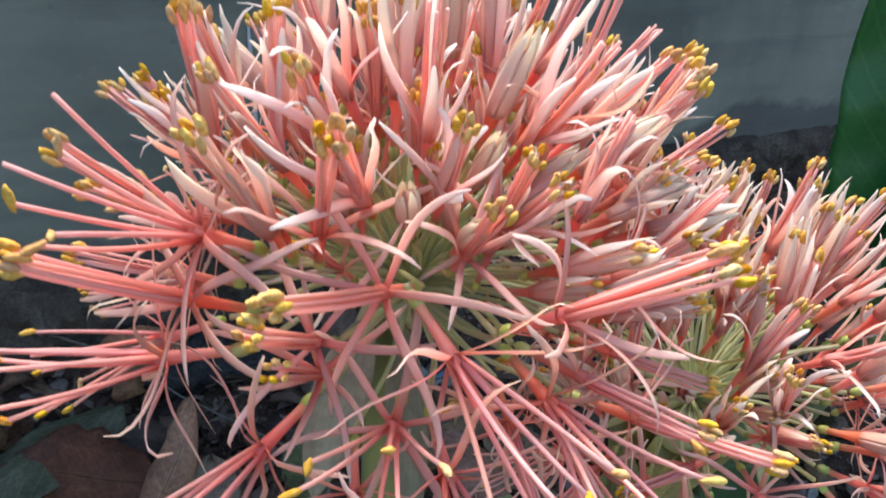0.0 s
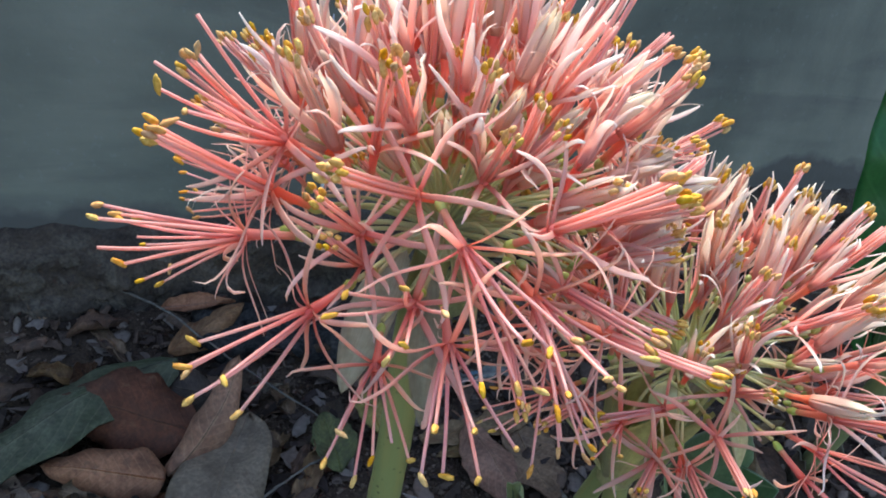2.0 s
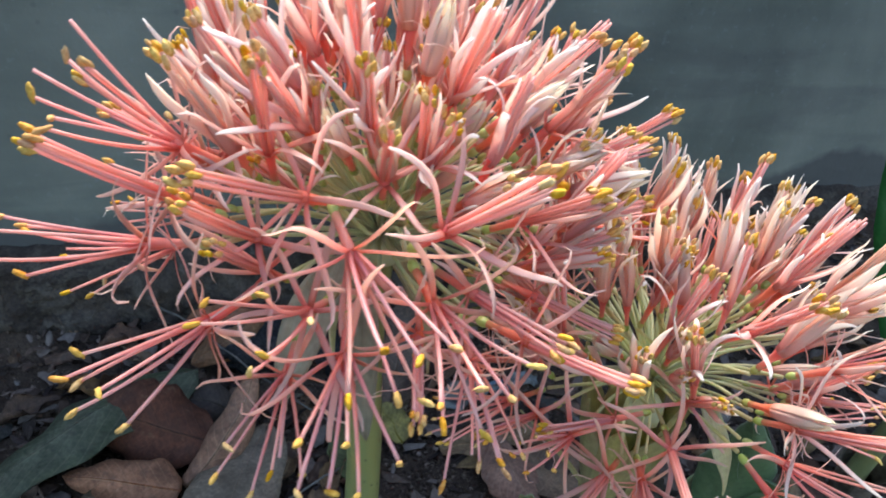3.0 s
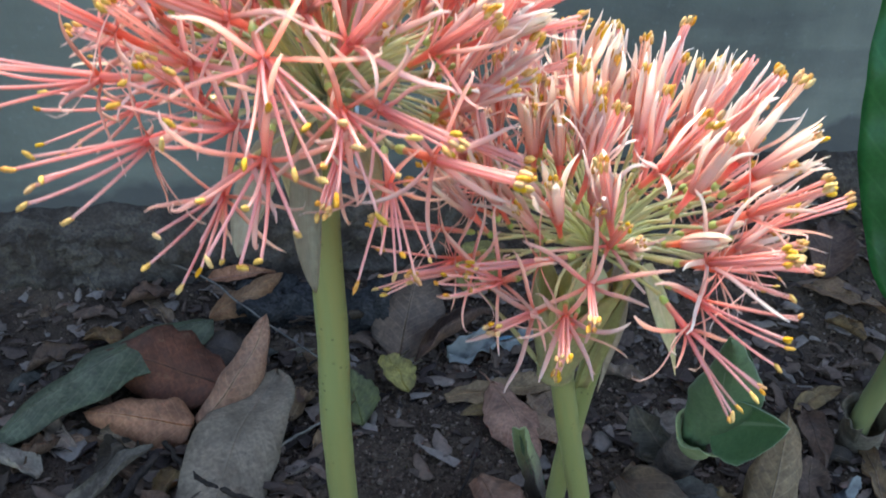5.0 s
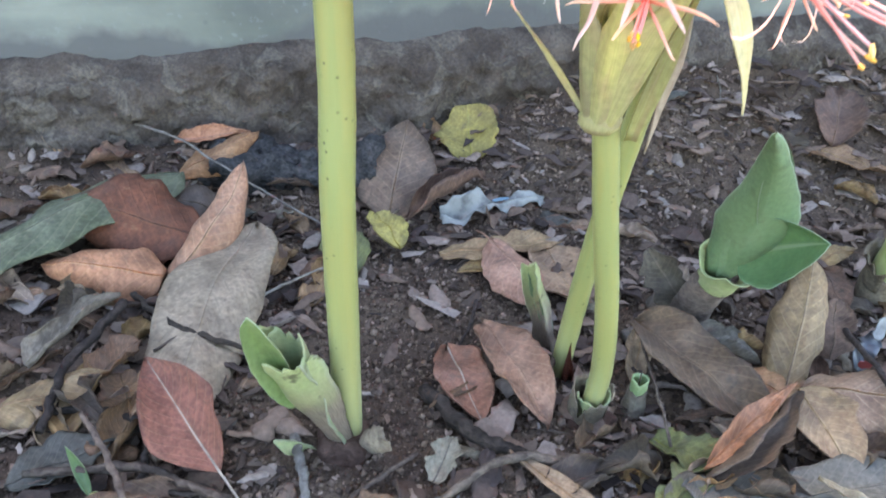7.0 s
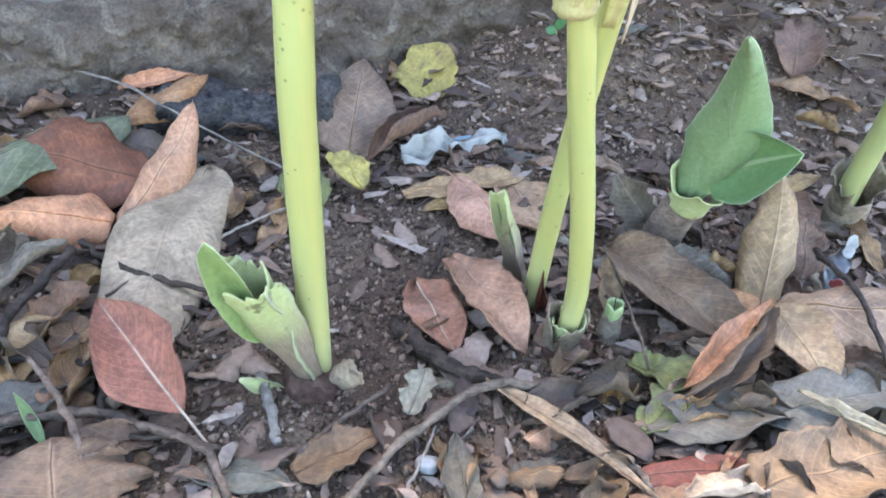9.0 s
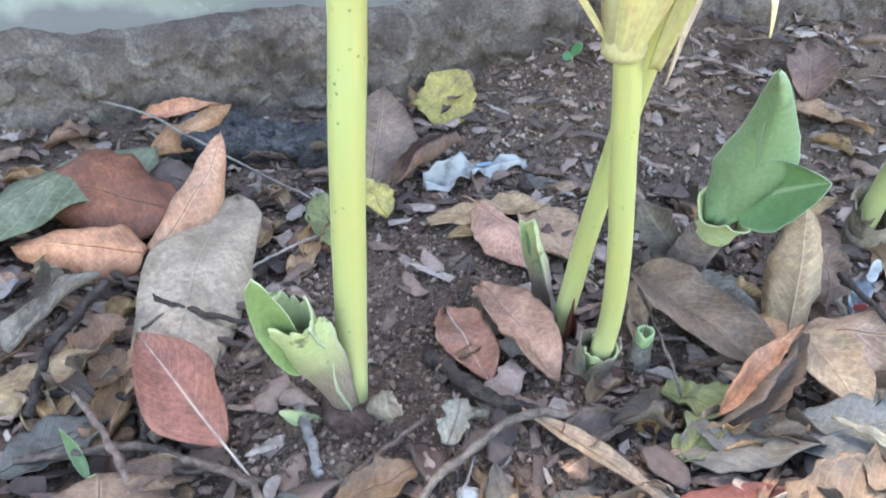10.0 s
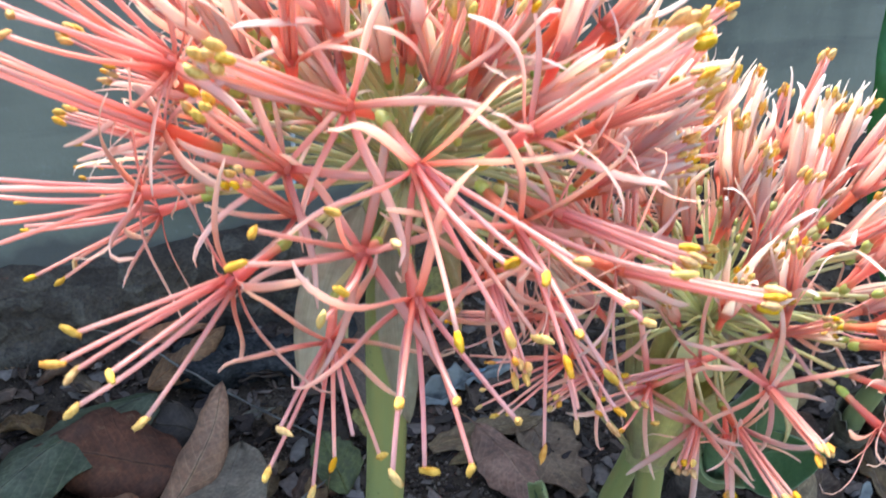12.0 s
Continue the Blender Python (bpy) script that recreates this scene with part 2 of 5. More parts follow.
k = Mat("soil", 0.95, 0.2)
c = k.ramp(k.noise(16, 6), (0.30, (0.045, 0.027, 0.018)), (0.55, (0.082, 0.055, 0.034)), (0.75, (0.131, 0.091, 0.058)))
c = k.mix(0.7, c, k.ramp(k.noise(420, 5), (0.32, (0.35, 0.33, 0.32)), (0.70, (1.25, 1.2, 1.15))), "MULTIPLY")
k.color(c).bump(k.noise(600, 5), 0.9, 0.002)
M_SOIL = k.m

k = Mat("crumb", 0.95, 0.2)
r = k.n("NewGeometry").outputs["Random Per Island"]
c = k.ramp(r, (0.0, (0.040, 0.025, 0.015)), (0.5, (0.090, 0.057, 0.038)), (0.85, (0.146, 0.101, 0.065)), (1.0, (0.259, 0.179, 0.130)))
c = k.mix(0.6, c, k.ramp(k.noise(700, 4), (0.3, (0.5, 0.5, 0.5)), (0.7, (1.15, 1.15, 1.15))), "MULTIPLY")
k.color(c).bump(k.noise(1200, 3), 0.6, 0.0008)
M_CRUMB = k.m

k = Mat("litter", 0.95, 0.15)
r = k.n("NewGeometry").outputs["Random Per Island"]
c = k.ramp(r, (0.0, (0.028, 0.019, 0.015)), (0.4, (0.062, 0.043, 0.030)), (0.7, (0.102, 0.069, 0.048)), (0.9, (0.147, 0.105, 0.078)), (1.0, (0.241, 0.188, 0.146)))
c = k.mix(0.6, c, k.ramp(k.noise(260, 5), (0.3, (0.45, 0.45, 0.45)), (0.7, (1.1, 1.1, 1.1))), "MULTIPLY")
k.color(c).bump(k.noise(500, 4), 0.7, 0.0008)
M_LITTER = k.m

k = Mat("leaf_piece", 0.9, 0.15)
r = k.n("NewGeometry").outputs["Random Per Island"]
c = k.ramp(r, (0.0, (0.044, 0.030, 0.024)), (0.35, (0.091, 0.059, 0.041)), (0.6, (0.141, 0.089, 0.058)), (0.8, (0.189, 0.131, 0.095)), (1.0, (0.196, 0.155, 0.120)))
c = k.mix(0.6, c, k.ramp(k.noise(260, 5), (0.3, (0.45, 0.45, 0.45)), (0.7, (1.1, 1.1, 1.1))), "MULTIPLY")
k.color(c).bump(k.noise(500, 4), 0.7, 0.0008)
M_PIECE = k.m


def bark_material(name, a, b):
    k = Mat(name, 0.95, 0.1)
    g = k.noise(260, 5, stretch=(1, 1, 1.6))
    c = k.vary(k.ramp(g, (0.32, a), (0.68, b)), 0.02, 0.3)
    c = k.mix(0.7, c, k.ramp(k.noise(70, 4), (0.35, (0.45, 0.42, 0.40)), (0.65, (1.25, 1.15, 1.05))), "MULTIPLY")
    k.color(c).bump(g, 1.0, 0.002)
    return k.m


M_TWIG = bark_material("twig_brown", (0.046, 0.034, 0.026), (0.100, 0.077, 0.059))
M_TWIG_DARK = bark_material("twig_dark", (0.019, 0.015, 0.012), (0.049, 0.038, 0.030))
M_TWIG_PALE = bark_material("twig_pale", (0.111, 0.096, 0.078), (0.174, 0.157, 0.131))
M_RHIZOME = bark_material("rhizome", (0.095, 0.070, 0.054), (0.197, 0.160, 0.121))
M_BULB = bark_material("bulb_skin", (0.038, 0.023, 0.016), (0.075, 0.048, 0.034))
M_CHAR = bark_material("charred_wood", (0.018, 0.017, 0.016), (0.062, 0.058, 0.054))

k = Mat("cement_wall", 0.85, 0.3)
big = k.noise(3.2, 6, dist=0.5)
c = k.ramp(big, (0.28, (0.073, 0.076, 0.056)), (0.48, (0.130, 0.132, 0.098)), (0.75, (0.248, 0.244, 0.179)))
streak = k.noise(9, 5, stretch=(0.5, 0.5, 3.2))
c = k.mix(0.25, c, k.ramp(streak, (0.35, (0.55, 0.56, 0.56)), (0.65, (1.1, 1.1, 1.08))), "MULTIPLY")
sep = k.n("SeparateXYZ")
k.link(k.n("TexCoord").outputs["Object"], sep.inputs[0])
pit = k.n("TexVoronoi", Scale=70.0)
k.link(k.n("TexCoord").outputs["Object"], pit.inputs["Vector"])
pits = k.math("MULTIPLY", k.ramp(pit.outputs["Distance"], (0.10, (1, 1, 1)), (0.20, (0, 0, 0))), k.ramp(k.noise(18, 3), (0.55, (0, 0, 0)), (0.62, (1, 1, 1))))
c = k.mix(k.math("MULTIPLY", pits, 0.2), c, (0.04, 0.04, 0.04))
damp = k.ramp(k.noise(7, 5, stretch=(0.55, 0.55, 2.6), dist=0.4), (0.50, (0, 0, 0)), (0.60, (1, 1, 1)))
c = k.mix(k.math("MULTIPLY", damp, 0.35), c, (0.075, 0.072, 0.062))
speckle = k.ramp(k.noise(140, 3), (0.62, (0, 0, 0)), (0.70, (1, 1, 1)))
c = k.mix(k.math("MULTIPLY", speckle, 0.15), c, (0.24, 0.25, 0.235))
# a ragged dark brown band along the lower edge of the render
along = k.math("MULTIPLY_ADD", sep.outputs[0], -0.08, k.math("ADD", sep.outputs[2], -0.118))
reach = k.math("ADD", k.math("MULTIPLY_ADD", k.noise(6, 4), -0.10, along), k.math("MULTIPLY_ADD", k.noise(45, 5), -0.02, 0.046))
base_band = k.ramp(k.math("MULTIPLY_ADD", reach, 20.0, 0.5), (0.36, (1, 1, 1)), (0.60, (0, 0, 0)))
c = k.mix(k.math("MULTIPLY", base_band, 0.75), c, (0.062, 0.056, 0.050))
k.color(c).bump(k.math("ADD", k.math("MULTIPLY", k.noise(160, 5), 0.6), k.noise(30, 4)), 0.35, 0.002)
M_WALL = k.m

k = Mat("rough_footing", 0.95, 0.2)
c = k.ramp(k.noise(26, 6, dist=0.6), (0.32, (0.034, 0.024, 0.017)), (0.50, (0.062, 0.047, 0.034)), (0.72, (0.102, 0.080, 0.059)))
flake = k.ramp(k.noise(34, 6, dist=1.0), (0.52, (0, 0, 0)), (0.60, (1, 1, 1)))
c = k.mix(k.math("MULTIPLY", flake, 0.35), c, (0.156, 0.132, 0.098))
c = k.mix(0.6, c, k.ramp(k.noise(330, 6), (0.34, (0.40, 0.38, 0.36)), (0.66, (1.25, 1.2, 1.12))), "MULTIPLY")
k.color(c).bump(k.math("ADD", k.noise(240, 6), k.math("MULTIPLY", flake, 0.5)), 1.0, 0.004)
M_FOOTING = k.m


def plain(name, col, rough=0.5):
    k = Mat(name, rough)
    c = k.ramp(k.noise(120, 4), (0.3, tuple(x * 0.8 for x in col)), (0.7, col))
    k.color(c)
    return k.m


def mottled(name, col, rough):
    k = Mat(name, rough, 0.3)
    c = k.ramp(k.noise(90, 6), (0.32, tuple(x * 0.35 for x in col)), (0.5, tuple(x * 0.85 for x in col)), (0.7, col))
    k.color(c).bump(k.noise(260, 5), 0.6, 0.001)
    return k.m


M_RIB = mottled("midrib", (0.30, 0.225, 0.16), 0.85)
M_WHITE_PAINT = plain("white_paint", (0.42, 0.43, 0.42))
M_PLASTIC = mottled("white_plastic", (0.19, 0.18, 0.15), 0.6)
M_BLUE = plain("blue_print", (0.10, 0.16, 0.19), 0.4)
M_RED = plain("red_print", (0.180, 0.034, 0.026), 0.35)
M_BLACK = plain("black_print", (0.03, 0.03, 0.03), 0.4)
M_STONE = mottled("pale_stone", (0.17, 0.16, 0.145), 0.85)
M_STONE_GREY = plain("grey_stone", (0.056, 0.051, 0.048), 0.9)

# ---- building helpers ----


def make_mesh(name, verts, faces, mats, uvs=None, smooth=True, slots=None):
    me = bpy.data.meshes.new(name)
    me.from_pydata([tuple(v) for v in verts], [], faces)
    for m in mats if isinstance(mats, (list, tuple)) else [mats]:
        me.materials.append(m)
    if uvs is not None:
        layer = me.uv_layers.new(name="UVMap")
        idx = np.empty(len(me.loops), dtype=np.int32)
        me.loops.foreach_get("vertex_index", idx)
        layer.data.foreach_set("uv", np.asarray(uvs, dtype=np.float32)[idx].ravel())
    if smooth:
        me.polygons.foreach_set("use_smooth", [True] * len(me.polygons))
    if slots is not None:
        me.polygons.foreach_set("material_index", slots)
    me.validate()
    me.update()
    return me


class Geo:
    """Collects vertices, faces and uvs of one part."""

    def __init__(self):
        self.v, self.f, self.uv = [], [], []

    def add(self, verts, faces, uvs):
        o = len(self.v)
        self.v += verts
        self.f += [tuple(i + o for i in f) for f in faces]
        self.uv += uvs
        return self

    def mesh(self, name, mat, smooth=True):
        return make_mesh(name, self.v, self.f, mat, self.uv, smooth)


def spline(points, n):
    """n + 1 points of a smooth curve through the given ones."""
    p = [Vector(q) for q in points]
    p = [2 * p[0] - p[1]] + p + [2 * p[-1] - p[-2]]
    out, m = [], len(p) - 3
    for i in range(n + 1):
        t = i / n * m
        j = min(int(t), m - 1)
        t -= j
        a, b, c, d = p[j:j + 4]
        out.append(0.5 * (2 * b + (c - a) * t + (2 * a - 5 * b + 4 * c - d) * t * t + (3 * b - a - 3 * c + d) * t ** 3))
    return out


def sweep(geo, pts, radii, sides=8, flat=1.0, side=None, v0=0.0, v1=1.0, lump=0.0, seed=0):
    """A round or flattened tube along pts, closed at both ends."""
    n = len(pts)
    verts, faces, uvs = [], [], []
    s = None
    for i, p in enumerate(pts):
        t = (pts[min(i + 1, n - 1)] - pts[max(i - 1, 0)]).normalized()
        if s is None:
            s = Vector(side) if side is not None else (Vector((1, 0, 0)) if abs(t.x) < 0.8 else Vector((0, 1, 0)))
        s = (s - t * s.dot(t)).normalized()
        up = t.cross(s)
        r = radii[i] if isinstance(radii, (list, tuple)) else radii
        for k in range(sides):
            a = 2 * math.pi * k / sides
            q = r
            if lump:
                q *= 1 + lump * noise.noise(Vector((i * 0.7, k * 1.3, seed)))
            verts.append(p + s * (math.cos(a) * q) + up * (math.sin(a) * q * flat))
            uvs.append((k / sides, v0 + (v1 - v0) * i / (n - 1)))
    for i in range(n - 1):
        for k in range(sides):
            a, b = i * sides + k, i * sides + (k + 1) % sides
            faces.append((a, b, b + sides, a + sides))
    faces.append(tuple(range(sides))[::-1])
    faces.append(tuple((n - 1) * sides + k for k in range(sides)))
    return geo.add(verts, faces, uvs)


def ball(geo, centre, radii, turn=None, rings=5, sides=7, lump=0.0, seed=0):
    """A lumpy ellipsoid."""
    verts, faces, uvs = [], [], []
    for i in range(rings + 1):
        th = math.pi * i / rings
        for k in range(sides):
            ph = 2 * math.pi * k / sides
            q = Vector((math.sin(th) * math.cos(ph), math.sin(th) * math.sin(ph), math.cos(th)))
            if lump:
                q *= 1 + lump * noise.noise(q * 1.7 + Vector((seed, seed * 0.7, 3)))
            q = Vector((q.x * radii[0], q.y * radii[1], q.z * radii[2]))
            verts.append(Vector(centre) + (turn @ q if turn else q))
            uvs.append((k / sides, i / rings))
    for i in range(rings):
        for k in range(sides):
            a, b = i * sides + k, i * sides + (k + 1) % sides
            faces.append((a, a + sides, b + sides, b))
    return geo.add(verts, faces, uvs)


def thing(name, base, label, category, group="", kind=""):
    e = new(name)
    e.empty_display_size = 0.01
    e.location = base
    return tagged(e, label, category, group, kind)


def part(name, mesh, parent, label="", at=None):
    """Links a mesh under a thing or a part. at: the mesh is built in world places, and the thing stands there."""
    ob = new(name, mesh)
    ob.parent = parent
    if at is not None:
        ob.location = -Vector(at)
    if label:
        tagged(ob, label)
    return ob


def outline(shape, v):
    """Half width, 0 to 1, at v along a blade."""
    if shape == "lance":
        return max(0.0, math.sin(math.pi * min(1, v ** 0.8))) ** 0.95
    if shape == "mango":
        return max(0.0, math.sin(math.pi * v ** 0.74)) ** 0.62
    if shape == "oval":
        return max(0.0, math.sin(math.pi * v ** 0.82)) ** 0.68
    if shape == "round":
        return max(0.0, 1 - (2 * v - 1) ** 2) ** 0.42
    if shape == "strap":
        return min(1, v * 8 + 0.25) * min(1, (1 - v) * 3.2 + 0.03)
    if shape == "sheath":
        return 0.75 + 0.25 * math.sin(math.pi * v)
    if shape == "bract":
        return max(0.03, (0.55 + 0.45 * math.sin(math.pi * min(1, v * 1.25 + 0.1))) * min(1, (1 - v) * 1.9))
    if shape == "cup":
        return (0.34 + 0.66 * math.sin(math.pi * min(1, v * 0.95 + 0.05)) ** 0.8) * min(1, (1 - v) * 2.6 + 0.04)
    if shape == "hood":
        return float(np.interp(v, (0, 0.1, 0.33, 0.45, 0.6, 0.75, 0.9, 0.97, 1), (0.40, 0.64, 0.98, 0.95, 0.68, 0.45, 0.25, 0.12, 0.02)))
    if shape == "scoop":
        return 0.36 + 0.64 * min(1, v * 1.1) ** 0.8
    if shape == "torn":
        return min(1, 0.45 + 3 * v) * min(1, 0.3 + 3 * (1 - v))
    return 1.0


def blade(base, tip, width, up=(0, 0, 1), arch=0.0, fold=0.0, curl=0.0, twist=0.0, wave=0.0, shape="lance", torn=0.0, seed=0, n=18, m=8, thick=0.0005, skew=0.0, rough=0.0, crumple=0.0, jag=0.0):
    """A thin solid blade from base to tip, of the given full width. arch: its middle rises by that share of its length;
    fold and curl: degrees by which the halves and the edges turn up; twist: degrees from base to tip; wave: ripples; torn: ragged edge;
    crumple: uneven curl and small dents of a dry leaf; jag: ragged end."""
    base, tip = Vector(base), Vector(tip)
    ax = tip - base
    L = ax.length
    ax.normalize()
    up = Vector(up)
    up = (up - ax * up.dot(ax)).normalized()
    side = ax.cross(up)
    geo = Geo()
    top, low, uvs = [], [], []
    for i in range(n + 1):
        v = i / n
        tw = radians(twist) * (v - 0.5)
        s = side * math.cos(tw) + up * math.sin(tw)
        u2 = up * math.cos(tw) - side * math.sin(tw)
        centre = base + ax * (L * v) + up * (arch * L * 4 * v * (1 - v)) + side * (skew * L * 4 * v * (1 - v)) + (side * 0.5 + up) * (rough * 0.16 * L * noise.noise(Vector((v * 2.6, seed * 1.9, 7))))
        w = width / 2 * max(0.015, outline(shape, v))
        for j in range(m + 1):
            a = 2 * j / m - 1
            ww = w * (1 + rough * noise.noise(Vector((v * 3.1, math.copysign(2, a), seed * 3.7))) + 0.4 * rough * noise.noise(Vector((v * 11, math.copysign(5, a), seed))))
            if torn:
                ww *= 1 - torn * (0.5 + noise.noise(Vector((v * 7, math.copysign(1, a) * 3, seed * 1.7)))) ** 1.0 * abs(a)
            d = ww * abs(a)
            ang = radians(fold) + radians(curl) * abs(a)
            if crumple:
                ang += crumple * (0.9 * abs(a) * noise.noise(Vector((v * 2.2, math.copysign(4, a), seed * 1.3))) + 0.7 * a * a * noise.noise(Vector((v * 5.5, math.copysign(7, a), seed * 2.1))))
            off = s * (math.copysign(1, a) * d * math.cos(ang)) + u2 * (d * math.sin(ang))
            rip = wave * L * (noise.noise(Vector((v * 3.5, a * 1.2, seed * 2.3))) + 0.5 * abs(a) * noise.noise(Vector((v * 9, math.copysign(2, a), seed))))
            rip += crumple * L * (0.020 * noise.noise(Vector((v * 6, a * 2.4, seed * 3.1))) + 0.010 * noise.noise(Vector((v * 13, a * 4.5, seed * 0.7))))
            p = centre + off + u2 * rip
            if jag:
                p += ax * (jag * L * v ** 3 * (noise.noise(Vector((a * 2.2, seed, 1))) + 0.6 * noise.noise(Vector((a * 7, seed, 3))) + 0.3 * noise.noise(Vector((a * 17, seed, 5)))))
            top.append(p + u2 * thick)
            low.append(p - u2 * thick)
            uvs.append((0.5 + a / 2, v))
    c = m + 1
    N = len(top)
    faces = []
    for i in range(n):
        for j in range(m):
            a = i * c + j
            faces.append((a, a + 1, a + c + 1, a + c))
            faces.append((N + a, N + a + c, N + a + c + 1, N + a + 1))
    rim = [j for j in range(m)] + [i * c + m for i in range(n)] + [n * c + m - j for j in range(m)] + [(n - i) * c for i in range(n)]
    for q, a in enumerate(rim):
        b = rim[(q + 1) % len(rim)]
        faces.append((b, a, N + a, N + b))
    geo.add(top + low, faces, uvs + uvs)
    mid = [top[i * c + m // 2] for i in range(n + 1)]
    return geo, mid


def h(x, y):
    """Height of the soil."""
    s = max(0.0, WALL_D - (x * WALL_N.x + y * WALL_N.y))
    k = min(1.0, max(0.0, (x + 0.08) / 0.30))
    k = k * k * (3 - 2 * k)
    z = (0.034 + 0.080 * k) * max(0.0, 1 - s / (0.13 + 0.09 * k)) ** 1.5
    p = Vector((x, y, 0))
    z += 0.0055 * noise.noise(p * 14) + 0.0035 * noise.noise(p * 37 + Vector((5, 1, 2)))
    if -1 < x < 1.6 and -0.4 < y < 1.6:
        z += 0.0022 * noise.noise(p * 95) + 0.0012 * noise.noise(p * 210)
    d = math.hypot(x - 0.06, y - 0.385)
    return z - 0.004 + 0.006 * math.exp(-(d / 0.07) ** 2) - 0.012 * math.exp(-(d / 0.018) ** 2)


WALL_P, WALL_DIR, WALL_N = Vector((-0.2, 0.70, 0)), Vector((0.875, 0.484, 0)).normalized(), Vector((-0.484, 0.875, 0)).normalized()
WALL_D = WALL_P.dot(WALL_N)

# ---- ground: one sheet to the horizon, fine where the camera is near ----


def stops(lo, hi, step, far):
    a = [lo + (hi - lo) * i / round((hi - lo) / step) for i in range(round((hi - lo) / step) + 1)]
    d, e = step, []
    x = 0.0
    while x < far:
        d *= 1.35
        x += d
        e.append(x)
    return [lo - q for q in reversed(e)] + a + [hi + q for q in e]


xs, ys = stops(-0.50, 0.75, 0.0055, 60), stops(0.12, 1.10, 0.0055, 60)
gv = [(x, y, h(x, y)) for y in ys for x in xs]
w = len(xs)
gf = [(j * w + i, j * w + i + 1, (j + 1) * w + i + 1, (j + 1) * w + i) for j in range(len(ys) - 1) for i in range(w - 1)]
ground = new("ground", make_mesh("ground", gv, gf, M_SOIL))
tagged(ground, "dark brown crumbly garden soil under dry leaves", "ground", kind="structure")

# ---- wall: smooth cement render over a rough crumbling footing ----


def ledge(u):
    return min(0.135, max(0.09, 0.102 + 0.07 * u)) + 0.009 * noise.noise(Vector((u * 9, 0, 0))) + 0.004 * noise.noise(Vector((u * 30, 3, 0))) + 0.002 * noise.noise(Vector((u * 90, 3, 0)))


def wall_sheet(us, levels, at):
    """A sheet along the wall. at(u, t) gives height and how far it stands proud."""
    vv, ff = [], []
    for t in levels:
        for u in us:
            z, out = at(u, t)
            q = WALL_P + WALL_DIR * u - WALL_N * out
            vv.append((q.x, q.y, z))
    c = len(us)
    for j in range(len(levels) - 1):
        for i in range(c - 1):
            ff.append((j * c + i, j * c + i + 1, (j + 1) * c + i + 1, (j + 1) * c + i))
    return vv, ff


us = stops(-0.45, 1.0, 0.008, 4.0)


def wall_at(u, t):
    lo = ledge(u)
    if t < 0:
        return lo, -0.12
    if t > 1:
        return 1.01, -0.12
    p = Vector((u, t * 1.9, 0))
    return lo - 0.004 + (1.01 - lo) * t ** 1.6, 0.0012 * noise.noise(p * 6) + 0.0006 * noise.noise(p * 25)


wv, wf = wall_sheet(us, [-1] + [i / 40 for i in range(41)] + [2], wall_at)
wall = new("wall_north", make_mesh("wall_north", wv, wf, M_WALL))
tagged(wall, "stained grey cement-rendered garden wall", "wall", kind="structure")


def groove(u):
    """How far the footing stops below the render, which leaves a dark gap in places."""
    return 0.006 * max(0.0, noise.noise(Vector((u * 7 + 1.3, 2, 0)))) + 0.0015 * noise.noise(Vector((u * 33, 6, 0)))


def foot_at(u, t):
    top = ledge(u) - groove(u)
    if t > 2:
        return ledge(u) + 0.006, -0.016
    if t > 1:
        return top + 0.001, -0.016
    z = -0.03 + (top + 0.03) * t
    p = Vector((u, z, 0))
    lump = 0.012 * noise.noise(p * 13) + 0.016 * abs(noise.noise(p * 24 + Vector((4, 7, 0)))) + 0.013 * abs(noise.noise(p * 48)) + 0.008 * abs(noise.noise(p * 90 + Vector((3, 1, 0)))) + 0.003 * noise.noise(p * 170)
    crown = max(0.0, 1 - (1 - t) * 5)
    return z + 0.003 * noise.noise(p * 60), (0.014 + lump) * (1 - crown ** 2) + 0.002 * crown + 0.016 * (1 - t)


fv, ff = wall_sheet(stops(-0.45, 1.0, 0.004, 4.0), [i / 40 for i in range(41)] + [2, 3], foot_at)
foot = new("wall_footing", make_mesh("wall_footing", fv, ff, M_FOOTING))
tagged(foot, "rough crumbling concrete footing below the cement wall", "wall", kind="structure")

# white paint run on the wall
q = WALL_P + WALL_DIR * 0.114 - WALL_N * 0.0025
geo = sweep(Geo(), spline([q + Vector((0.001, 0, 0.119)), q + Vector((0, 0, 0.15)), q + Vector((0.001, 0, 0.20)), q + Vector((-0.002, 0, 0.30))], 16),
            [0.0008, 0.0022] + [0.0019] * 13 + [0.0012, 0.0006], 6, 0.4, WALL_DIR)
drip = new("paint_run", geo.mesh("paint_run", M_WHITE_PAINT))
tagged(drip, "thin white paint run dried on the cement wall", "paint run", kind="structure")

# ---- flowers ----
STAR = 0.066  # from the middle of the umbel to the throat of a floret


